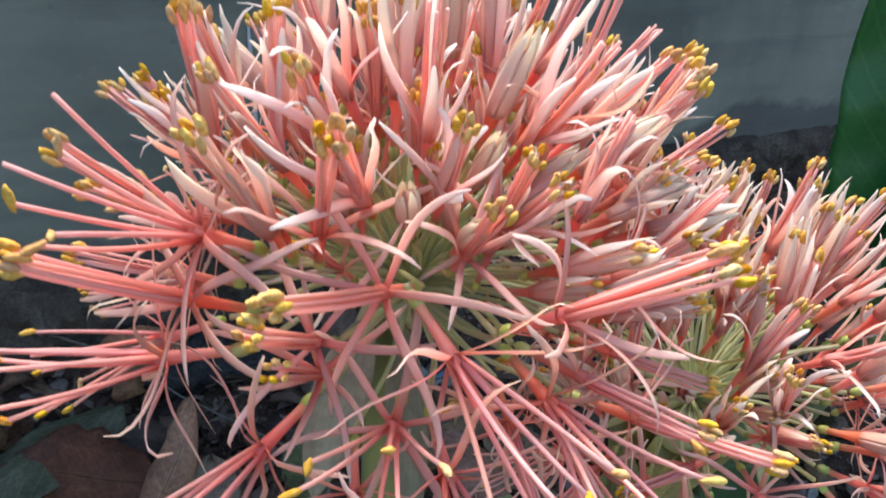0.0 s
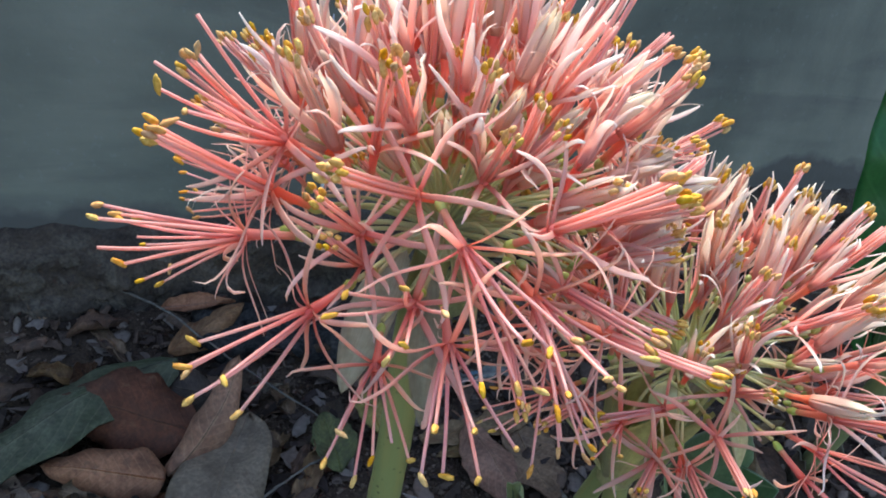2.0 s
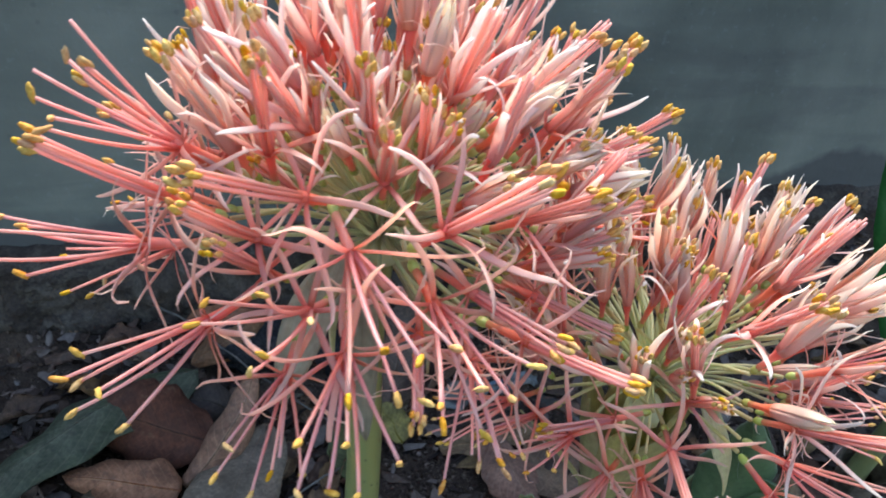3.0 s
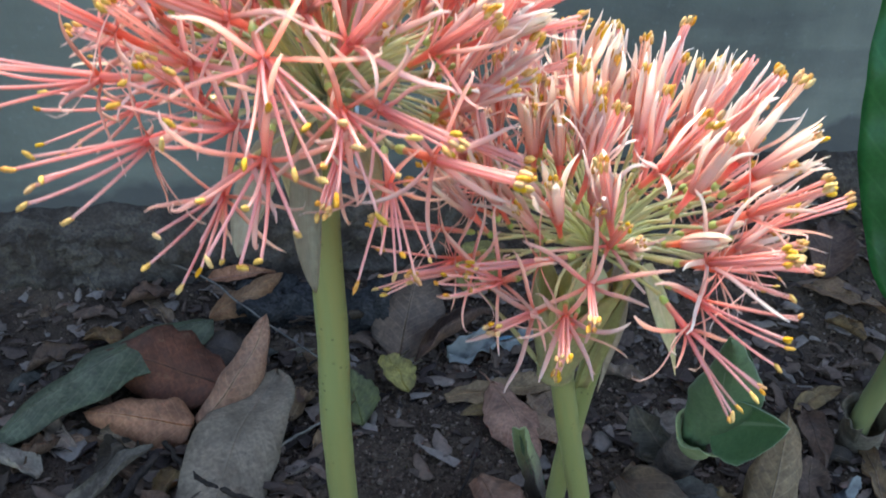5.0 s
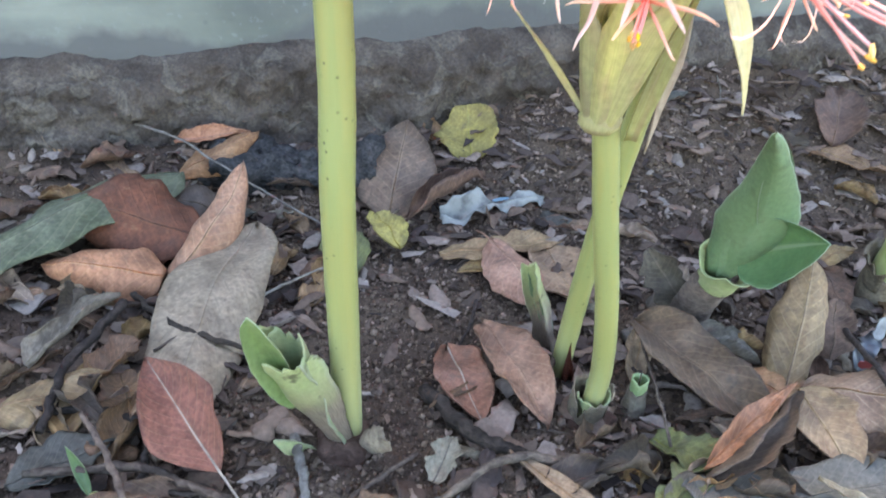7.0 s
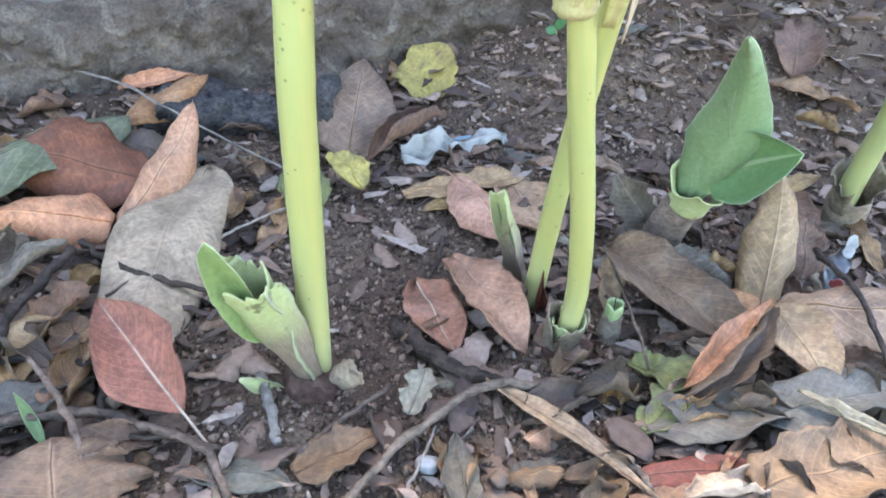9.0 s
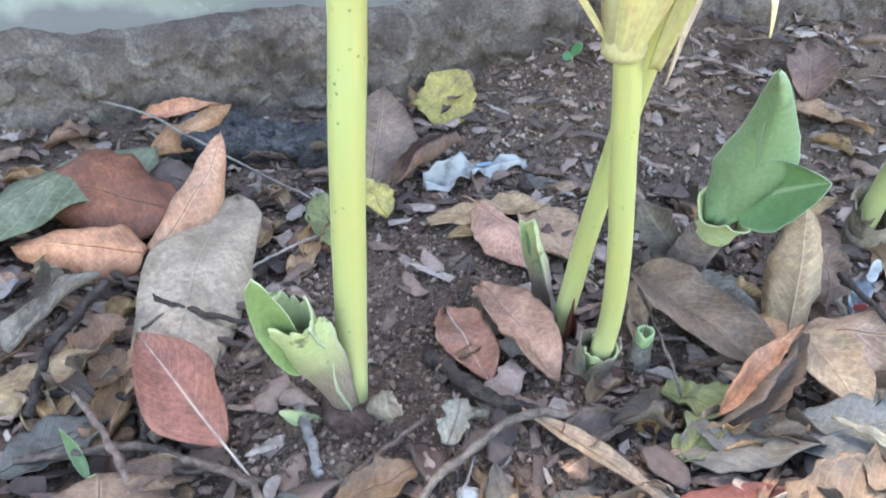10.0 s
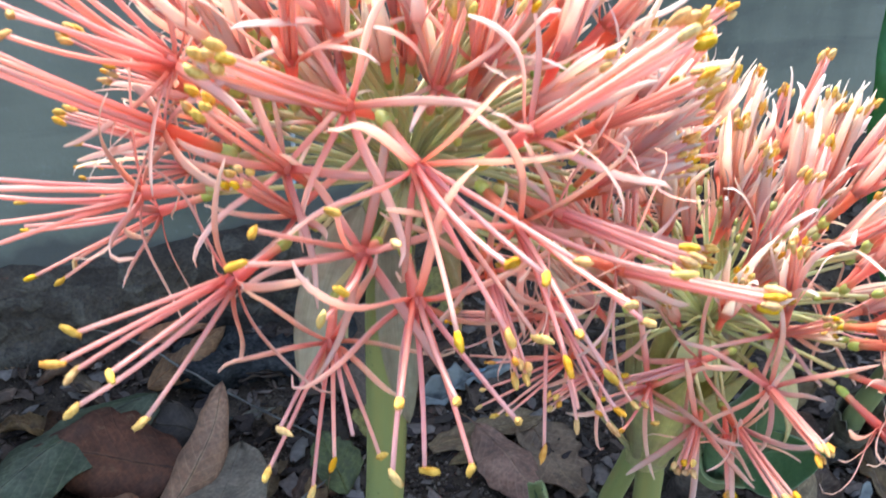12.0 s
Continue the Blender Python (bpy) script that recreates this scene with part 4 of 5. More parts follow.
# torn sheath beside the second stalk
sb = (0.153, 0.520, -0.004)
sheath3 = thing("leaf_sheath", sb, "torn speckled green sheath standing in the leaf litter", "leaf sheath", "leaf sheaths")
grown_leaf(sheath3, sb, "sheath", (0.158, 0.520, -0.004), (0.136, 0.512, 0.067), 0.026, "sheath_foot", "speckled torn sheath with rolled edges", up=(-0.3, -1, 0.1), curl=64, shape="sheath", jag=0.10, wave=0.05, rough=0.2, seed=71, n=30, m=20)
grown_leaf(sheath3, sb, "inner_leaf", (0.154, 0.521, 0.012), (0.137, 0.513, 0.060), 0.012, "green", "", up=(-0.3, -1, 0.1), curl=50, shape="sheath", jag=0.15, wave=0.05, seed=72)

# rolled young shoot on a stout stub
yb = (0.244, 0.572, -0.004)
shoot = thing("young_shoot", yb, "rolled fresh green young leaves on a stout brown stub", "shoot")
pts = spline([(0.242, 0.582, -0.008), (0.243, 0.574, 0.012), (0.247, 0.560, 0.040), (0.252, 0.545, 0.068)], 14)
part("stub", sweep(Geo(), pts, [0.0150 - 0.0002 * i for i in range(15)], 16, 0.9, lump=0.2, seed=8).mesh("stub", M_RHIZOME), shoot, "brown speckled stub", at=yb)
rolled(shoot, yb, "collar", (0.2520, 0.549, 0.060), (0.2560, 0.534, 0.088), 0.0132, 0.0150, "sheath", "pale green collar with a wavy torn rim", face=(0.2, 0.9, 0.2), gap=50, jag=0.25, flare=0.005, seed=84, n=16, m=44)
rolled(shoot, yb, "rolled_leaf", (0.252, 0.548, 0.062), (0.251, 0.520, 0.135), 0.0110, 0.0050, "green", "tall rolled leaf", face=(1, 0.1, 0.1), gap=120, jag=0.1, seed=81, n=22)
grown_leaf(shoot, yb, "rolled_leaf", (0.249, 0.534, 0.070), (0.250, 0.494, 0.184), 0.056, "green", "broad pale grey-green leaf with a wavy edge", up=(-0.15, -1, -0.3), curl=-36, fold=0, shape="hood", rough=0.12, wave=0.034, seed=85, n=34, m=16, skew=0.085)
grown_leaf(shoot, yb, "rolled_leaf", (0.268, 0.530, 0.108), (0.2545, 0.504, 0.180), 0.024, "green_side", "", rough=0.1, up=(0.3, -1, 0.1), curl=24, fold=10, shape="oval", seed=82, n=24, m=10)
grown_leaf(shoot, yb, "side_leaf", (0.258, 0.534, 0.086), (0.298, 0.508, 0.121), 0.060, "green_side", "bright green side leaf bent outward", up=(-0.2, -1, 0.5), curl=30, fold=16, shape="oval", rough=0.12, wave=0.03, arch=-0.06, seed=83, n=24, m=12, skew=-0.04)
grown_leaf(shoot, yb, "old_sheath", (0.240, 0.576, 0.020), (0.207, 0.578, 0.056), 0.036, "greygreen", "dry torn sheath", up=(-0.2, -1, 0.3), curl=26, shape="torn", torn=0.35, wave=0.06, arch=0.08, seed=88, n=26, m=12)
part("root", sweep(Geo(), spline([(0.242, 0.574, 0.006), (0.225, 0.560, 0.008), (0.203, 0.543, 0.003)], 10), [0.0066 - 0.0002 * i for i in range(11)], 9, lump=0.3, seed=5).mesh("root", M_TWIG_PALE), shoot, "pale speckled horizontal root", at=yb)

# the leafy plant beside the flowers
lb = (0.362, 0.672, -0.004)
leafy = thing("leafy_plant", lb, "tall plant with deep green wavy leaves on a thick pale stalk", "plant")
pts = spline([(0.362, 0.672, -0.008), (0.358, 0.650, 0.05), (0.354, 0.622, 0.11), (0.340, 0.580, 0.18), (0.334, 0.560, 0.235)], 18)
part("petiole", sweep(Geo(), pts, [0.0092 - 0.00015 * i for i in range(19)], 14, 0.85, lump=0.06).mesh("petiole", M_SCAPE_DARK), leafy, at=lb)
grown_leaf(leafy, lb, "leaf", (0.357, 0.592, 0.165), (0.300, 0.612, 0.430), 0.098, "green_deep", "", up=(-0.35, -1, 0.1), curl=14, fold=8, shape="round", wave=0.035, rough=0.08, seed=91, n=40, m=14, arch=-0.02)
grown_leaf(leafy, lb, "leaf", (0.345, 0.605, 0.160), (0.400, 0.620, 0.42), 0.10, "green_deep", "", up=(-0.2, -1, 0.1), curl=25, fold=14, shape="oval", wave=0.02, seed=92, n=30, m=12, arch=0.04)
grown_leaf(leafy, lb, "leaf", (0.338, 0.596, 0.165), (0.322, 0.588, 0.232), 0.022, "green_side", "", up=(-0.5, -0.8, 0.2), curl=-20, shape="oval", wave=0.08, rough=0.35, seed=93, n=24, m=10)
rolled(leafy, lb, "old_sheath", (0.368, 0.676, -0.006), (0.364, 0.660, 0.036), 0.0165, 0.0150, "stub", "brown fibrous old sheath", face=(0.5, 1, 0), gap=20, jag=0.2, seed=94)
rolled(leafy, lb, "collar", (0.364, 0.664, 0.022), (0.359, 0.645, 0.060), 0.0140, 0.0140, "stub", "torn papery collar", face=(0.2, -1, 0), gap=60, jag=0.4, flare=0.005, seed=95)

leafy.location.x += 0.021

# seedlings
for (x, y, z, sz, nm) in ((0.137, 0.830, h(0.137, 0.830), 0.012, "round-leaved green seedling by the wall"),):
    sp = thing("seedling", (x, y, z), nm, "seedling")
    part("stem", sweep(Geo(), spline([(x, y, z - 0.004), (x + 0.002, y, z + sz * 0.5), (x + 0.001, y - 0.002, z + sz)], 8), 0.0007, 6).mesh("stem", M_SCAPE), sp, at=(x, y, z))
    for sgn in (-1, 1):
        grown_leaf(sp, (x, y, z), "leaf", (x + 0.001, y - 0.002, z + sz), (x + 0.001 + 0.008 * sgn, y - 0.006, z + sz + 0.008 * (sgn + 0.6)), 0.009, "green_deep", "", shape="round", up=(0, -1, 0.6), seed=sgn + 4, n=10, m=6)
sb2 = (-0.048, 0.306, 0.002)
sp = thing("sprout", sb2, "curved pale green sprout in the litter", "sprout")
grown_leaf(sp, sb2, "leaf", (-0.046, 0.305, 0.002), (-0.062, 0.312, 0.026), 0.008, "green", "", up=(0.6, -1, 0.3), curl=30, fold=10, arch=-0.15, shape="lance", seed=31)
part("stem", sweep(Geo(), spline([(-0.046, 0.305, 0.004), (-0.038, 0.303, 0.010), (-0.028, 0.302, 0.004)], 8), 0.0011, 6).mesh("stem", M_SCAPE), sp, "pale curved stem", at=sb2)

# ---- fallen leaves ----


def dry_leaf(label, base, tip, width, mat, petiole=0.0, rib=True, **kw):
    """A fallen leaf: the blade is the thing, with its midrib and stalk as a part."""
    kw = {"wave": 0.05, "torn": 0.10, "rough": 0.38, "m": 14, "n": 26, "crumple": 0.35, **kw}
    kw["curl"] = 1.5 * kw["curl"] if "curl" in kw else 15
    kw["wave"] *= 1.4
    geo, mid = blade(base, tip, width, **kw)
    o = Vector(base)
    geo.v = [v - o for v in geo.v]
    ob = new("dry_leaf", geo.mesh("dry_leaf", ML[mat]))
    ob.location = o
    tagged(ob, label, "leaf", "fallen leaves")
    if rib:
        line = [p - o for p in mid[:-1]]
        if petiole:
            d = (line[0] - line[2]).normalized()
            line = [line[0] + d * petiole + Vector((0, 0, -0.002)), line[0] + d * petiole * 0.5] + line
        n = len(line)
        part("midrib", sweep(Geo(), line, [max(0.0003, 0.0007 - 0.0006 * i / n) * (1 + width * 3) for i in range(n)], 5).mesh("midrib", M_RIB if mat == "red" else ML[mat]), ob)
    return ob


dry_leaf("broad reddish brown dry leaf speckled with pale dust", (-0.108, 0.517, 0.026), (-0.212, 0.506, 0.038), 0.072, "redbrown", shape="oval", arch=0.06, curl=-12, wave=0.04, rough=0.2, seed=1, up=(0.1, -0.8, 1), torn=0.12)
dry_leaf("dark brown dry leaf under the reddish one", (-0.110, 0.560, 0.020), (-0.170, 0.548, 0.034), 0.044, "dark", shape="oval", arch=0.08, curl=-10, wave=0.05, seed=61, up=(0.1, -0.5, 1))
dry_leaf("large fading grey-green leaf with blotches", (-0.152, 0.570, 0.044), (-0.240, 0.402, 0.010), 0.064, "green_old", shape="mango", arch=0.06, curl=-14, wave=0.01, rough=0.06, skew=0.05, seed=2, up=(-0.2, -0.5, 1))
dry_leaf("orange-brown curled dry leaf", (-0.110, 0.472, 0.018), (-0.200, 0.458, 0.014), 0.058, "orange", rough=0.12, shape="mango", arch=0.10, curl=-24, fold=-8, seed=3, up=(0, -0.7, 1))
dry_leaf("pinkish brown dry leaf folded along its midrib with a torn tip", (-0.112, 0.481, 0.012), (-0.098, 0.568, 0.066), 0.060, "pink", rough=0.12, shape="mango", arch=0.10, curl=-26, fold=-14, skew=0.09, seed=4, up=(0.25, -0.9, 0.6), torn=0.06)
dry_leaf("long grey-tan mango leaf with pale round marks", (-0.080, 0.550, 0.026), (-0.030, 0.336, 0.004), 0.069, "grey", shape="mango", arch=0.03, curl=-8, wave=0.02, rough=0.16, torn=0.04, seed=5, n=30, skew=0.03)
dry_leaf("dark red dry leaf with a pale midrib and long stalk", (0.011, 0.334, 0.012), (-0.054, 0.372, 0.040), 0.048, "red", petiole=0.038, shape="lance", arch=0.06, curl=8, fold=20, rough=0.08, torn=0.0, wave=0.02, crumple=0.3, seed=6, up=(-0.1, -0.4, 1))
dry_leaf("large tan leaf with a raised midrib", (-0.010, 0.262, 0.006), (-0.034, 0.298, 0.018), 0.070, "brown", petiole=0.02, shape="round", arch=0.08, curl=-10, wave=0.03, seed=7)
dry_leaf("broad brown mottled dry leaf leaning up behind the tall stalk", (-0.002, 0.630, 0.004), (-0.018, 0.726, 0.056), 0.072, "brown", shape="oval", arch=0.08, curl=-14, wave=0.02, rough=0.2, seed=8, up=(0.2, -0.6, 1))
dry_leaf("narrow curled brown dry leaf", (0.014, 0.628, 0.006), (0.060, 0.720, 0.020), 0.034, "brown", shape="lance", arch=0.10, curl=40, seed=9)
dry_leaf("yellow leaf with brown blotches leaning on the footing", (0.040, 0.746, 0.016), (0.022, 0.786, 0.056), 0.060, "yellow", shape="round", arch=0.04, curl=10, wave=0.03, seed=10, up=(0, -1, 0.7), torn=0.06)
dry_leaf("small yellow-brown fallen leaf", (0.023, 0.588, 0.006), (-0.007, 0.612, 0.018), 0.034, "yellow", shape="round", arch=0.1, curl=20, seed=11)
dry_leaf("yellow-green fallen leaf behind the tall stalk", (0.004, 0.535, 0.006), (-0.028, 0.575, 0.022), 0.036, "yellowgreen", shape="oval", arch=0.05, curl=14, seed=12, up=(0.2, -0.5, 1))
dry_leaf("torn pale tan leaf lying flat", (0.055, 0.594, 0.004), (0.142, 0.650, 0.008), 0.034, "tan", shape="torn", torn=0.5, wave=0.03, seed=13)
dry_leaf("pinkish tan dry leaf with a curved stalk", (0.089, 0.618, 0.012), (0.146, 0.545, 0.008), 0.046, "pink", petiole=0.022, shape="oval", arch=0.05, curl=-12, wave=0.03, seed=14)
dry_leaf("tan torn dry leaf beside the sheath", (0.130, 0.640, 0.006), (0.170, 0.560, 0.008), 0.050, "tan", shape="torn", torn=0.4, wave=0.05, seed=15)
dry_leaf("pinkish dry leaf with a torn notch", (0.109, 0.506, 0.016), (0.168, 0.434, 0.006), 0.048, "pink", shape="oval", rough=0.2, arch=0.05, fold=10, curl=8, seed=16, torn=0.12)
dry_leaf("small red-brown dry leaf", (0.092, 0.480, 0.010), (0.130, 0.424, 0.006), 0.040, "red", shape="oval", rough=0.2, curl=14, seed=17)
dry_leaf("tan mango leaf arched over other leaves", (0.304, 0.506, 0.010), (0.317, 0.612, 0.062), 0.050, "tan", shape="mango", rough=0.12, arch=0.12, curl=-26, fold=-8, seed=18, up=(0, -0.6, 1))
dry_leaf("long dark brown folded leaf", (0.206, 0.534, 0.024), (0.300, 0.462, 0.012), 0.056, "brown", shape="mango", rough=0.14, arch=0.04, fold=22, curl=10, seed=19, up=(-0.1, -0.3, 1))
dry_leaf("broad tan leaf with a ragged hole", (0.312, 0.506, 0.018), (0.425, 0.512, 0.030), 0.052, "tan", shape="mango", rough=0.25, arch=0.08, curl=-16, seed=20, up=(0, -0.4, 1))
dry_leaf("curled orange-rimmed dark leaf", (0.252, 0.416, 0.006), (0.306, 0.486, 0.034), 0.036, "dark", shape="lance", arch=0.05, fold=34, curl=24, seed=21, up=(0.7, -0.4, 0.8))
dry_leaf("orange curled dry leaf strip", (0.256, 0.424, 0.012), (0.302, 0.486, 0.038), 0.016, "orange", shape="lance", arch=0.07, curl=20, seed=22, up=(-0.4, -0.6, 0.8))
dry_leaf("grey-green leaf with a straight midrib", (0.236, 0.398, 0.004), (0.320, 0.432, 0.010), 0.042, "greygreen", petiole=0.012, shape="mango", rough=0.2, arch=0.02, curl=6, seed=23)
dry_leaf("slate-dark fallen leaf in litter", (0.292, 0.414, 0.010), (0.385, 0.462, 0.012), 0.040, "blue", shape="oval", arch=0.03, curl=6, wave=0.02, seed=24)
dry_leaf("dark red leaf half under others", (0.222, 0.362, 0.002), (0.308, 0.388, 0.006), 0.030, "redbrown", shape="lance", arch=0.03, curl=-20, seed=25)
dry_leaf("grey torn skeleton leaf", (0.288, 0.366, 0.008), (0.372, 0.414, 0.016), 0.052, "brown", shape="torn", torn=0.45, wave=0.04, seed=26)
dry_leaf("long pale dry straw blade", (0.148, 0.404, 0.010), (0.242, 0.350, 0.006), 0.014, "tan", shape="lance", fold=14, arch=0.02, wave=0.01, rough=0.12, torn=0.0, seed=27)
dry_leaf("short brown leaf fragment", (0.074, 0.320, 0.003), (0.104, 0.352, 0.006), 0.026, "brown", shape="torn", torn=0.3, seed=28, curl=8)
dry_leaf("grey dry leaf fragment", (0.158, 0.322, 0.002), (0.141, 0.364, 0.004), 0.022, "greygreen", shape="lance", seed=29, curl=10)
dry_leaf("pale torn leaf fragment", (0.116, 0.372, 0.004), (0.118, 0.402, 0.010), 0.020, "pale", shape="torn", torn=0.35, seed=30, curl=15)
dry_leaf("small greenish grey dry leaf", (0.074, 0.315, 0.003), (0.022, 0.304, 0.006), 0.020, "greygreen", petiole=0.006, shape="lance", seed=31, curl=-8, arch=0.04)
dry_leaf("curled tan strip of leaf", (-0.140, 0.372, 0.006), (-0.126, 0.446, 0.016), 0.024, "greyish", shape="strap", curl=30, fold=14, arch=0.05, rough=0.15, seed=32)
dry_leaf("brown curled dry leaf piece", (-0.097, 0.374, 0.006), (-0.088, 0.410, 0.014), 0.030, "brown", shape="torn", torn=0.3, curl=25, seed=33)
dry_leaf("tan dry curled leaf piece", (-0.084, 0.332, 0.004), (-0.106, 0.384, 0.010), 0.030, "tan", shape="lance", curl=15, seed=34)
dry_leaf("dull brown leaf lying flat", (-0.090, 0.296, 0.003), (-0.058, 0.342, 0.004), 0.036, "blue", shape="oval", curl=8, seed=35)
dry_leaf("pinkish leaf against the footing", (-0.210, 0.645, 0.030), (-0.148, 0.672, 0.040), 0.022, "pink", shape="lance", curl=20, arch=0.05, seed=36, up=(0, -0.7, 1))
dry_leaf("folded orange-brown leaf by the footing", (-0.172, 0.592, 0.028), (-0.136, 0.664, 0.046), 0.034, "pink", shape="oval", rough=0.1, torn=0.02, curl=-16, fold=-12, arch=0.06, seed=37, up=(0.2, -0.7, 1))
dry_leaf("large brown leaf by the wall", (0.372, 0.885, 0.040), (0.377, 0.958, 0.080), 0.050, "brown", shape="oval", arch=0.08, curl=12, seed=38)
dry_leaf("long tan leaf by the wall", (0.350, 0.868, 0.036), (0.440, 0.872, 0.022), 0.044, "tan", shape="lance", arch=0.06, curl=10, seed=39)
dry_leaf("narrow tan dry fallen leaf", (0.348, 0.700, 0.006), (0.356, 0.606, 0.010), 0.026, "brown", shape="lance", arch=0.04, curl=14, seed=40)
dry_leaf("yellow-green mottled leaf in the litter", (0.228, 0.448, 0.004), (0.268, 0.432, 0.008), 0.030, "yellowgreen", shape="torn", torn=0.25, curl=15, seed=41)
dry_leaf("yellowish torn dry leaf fragment", (0.236, 0.394, 0.003), (0.256, 0.430, 0.006), 0.024, "yellowgreen", shape="torn", torn=0.3, curl=10, seed=42)
dry_leaf("tan leaf at the litter's edge", (0.214, 0.338, 0.003), (0.290, 0.366, 0.005), 0.036, "brown", shape="oval", curl=-10, seed=43)
dry_leaf("pale pinkish leaf lying flat", (0.280, 0.520, 0.010), (0.330, 0.492, 0.016), 0.034, "pink", shape="oval", curl=8, seed=44)

dry_leaf("triangular tan dry leaf piece", (0.306, 0.492, 0.030), (0.336, 0.446, 0.014), 0.036, "tan", shape="oval", arch=0.05, curl=12, wave=0.03, seed=62, up=(0, -0.6, 1))
dry_leaf("pale crumpled dry leaf", (0.236, 0.545, 0.012), (0.292, 0.535, 0.012), 0.030, "pale", shape="lance", arch=0.10, curl=40, wave=0.08, seed=63)
dry_leaf("small curled pale leaf", (0.262, 0.550, 0.016), (0.292, 0.540, 0.020), 0.018, "tan", shape="torn", torn=0.3, curl=60, wave=0.05, seed=64)
dry_leaf("ragged grey-brown leaf leaning by the wrapper", (0.338, 0.560, 0.010), (0.338, 0.590, 0.040), 0.034, "brown", shape="torn", torn=0.5, curl=10, wave=0.08, seed=65, up=(0, -1, 0.4))
dry_leaf("dark slate leaf fragment with pale veins", (0.248, 0.418, 0.010), (0.262, 0.402, 0.006), 0.020, "blue", shape="oval", curl=10, seed=66)
dry_leaf("small brown leaf piece on the grey leaf", (0.280, 0.426, 0.014), (0.302, 0.414, 0.012), 0.022, "brown", shape="torn", torn=0.3, curl=14, seed=67)
dry_leaf("long splinter of dry stalk", (0.312, 0.428, 0.022), (0.372, 0.398, 0.022), 0.008, "pale", shape="strap", fold=20, seed=68, rib=False)
dry_leaf("brown flat leaf among the twigs", (-0.060, 0.360, 0.004), (-0.085, 0.385, 0.008), 0.034, "brown", shape="torn", torn=0.25, curl=10, wave=0.05, seed=69)
dry_leaf("pale brown bent dry leaf", (-0.130, 0.330, 0.004), (-0.088, 0.380, 0.014), 0.040, "tan", shape="lance", arch=0.06, curl=-14, seed=70)
dry_leaf("slate-grey leaf scrap by the red leaf", (-0.070, 0.340, 0.004), (-0.044, 0.352, 0.010), 0.026, "blue", shape="torn", torn=0.3, curl=14, seed=71)
dry_leaf("dark brown leaf under the shoot", (0.215, 0.580, 0.006), (0.262, 0.600, 0.012), 0.040, "dark", shape="oval", curl=14, wave=0.05, seed=72)

# more fallen leaves, alike, scattered among the others
KINDS = []
for i, (mat, lab, shape, ln, wd) in enumerate((("brown", "brown crumpled dry leaf", "oval", 0.055, 0.028), ("tan", "tan curled dry leaf on the soil", "lance", 0.07, 0.024), ("dark", "dark rotting leaf on the soil", "oval", 0.05, 0.030),
                                               ("grey", "grey-tan dry leaf on the soil", "torn", 0.045, 0.026), ("dark", "dark broken leaf fragment on soil", "torn", 0.035, 0.024), ("pale", "pale torn leaf fragment", "torn", 0.030, 0.015),
                                               ("tan", "tan broken dry leaf fragment", "torn", 0.040, 0.026), ("brown", "brown broken leaf fragment", "torn", 0.028, 0.018), ("brown", "narrow brown dry leaf strip", "strap", 0.045, 0.008), ("pink", "pinkish brown dry leaf fragment", "torn", 0.032, 0.020), ("blue", "slate-dark broken leaf on soil", "torn", 0.036, 0.022))):
    KINDS.append((mat, lab, shape, ln, wd, i))
CLEAR = ((0.06, 0.40, 0.055), (0.19, 0.46, 0.025), (0.10, 0.55, 0.05))
lr = random.Random(55)
protos = {}
made = 0
while made < 290:
    x, y = (lr.uniform(-0.42, 0.62), lr.uniform(0.16, 1.05)) if made < 200 else (lr.choice((lr.uniform(0.12, 0.48), lr.uniform(-0.25, 0.02))), lr.uniform(0.22, 0.50))
    if WALL_D - (x * WALL_N.x + y * WALL_N.y) < 0.03 or any(math.hypot(x - a, y - b) < c for a, b, c in CLEAR):
        continue
    bare = math.hypot((x - 0.07) / 0.085, (y - 0.48) / 0.15) < 1 or (x > 0.05 and y > 0.70)
    if bare and lr.random() < 0.75:
        continue
    mat, lab, shape, ln, wd, i = lr.choice(KINDS)
    if i not in protos:
        protos[i] = dry_leaf(lab, (0, 0, 0), (ln, 0, 0.002), wd, mat, shape=shape, curl=lr.choice((-22, 18, 30)), arch=0.06, wave=0.05, torn=0.3 if shape == "torn" else 0.05, seed=100 + i, n=14, m=8, crumple=0.9, rib=shape != "torn")
        protos[i].matrix_basis = pose(x, y, h(x, y) + 0.004, lr.uniform(-14, 14), lr.uniform(-14, 14), lr.uniform(0, 360))
    else:
        copy_thing(protos[i], pose(x, y, h(x, y) + 0.004, lr.uniform(-16, 16), lr.uniform(-16, 16), lr.uniform(0, 360)))
    made += 1

# ---- twigs and sticks ----


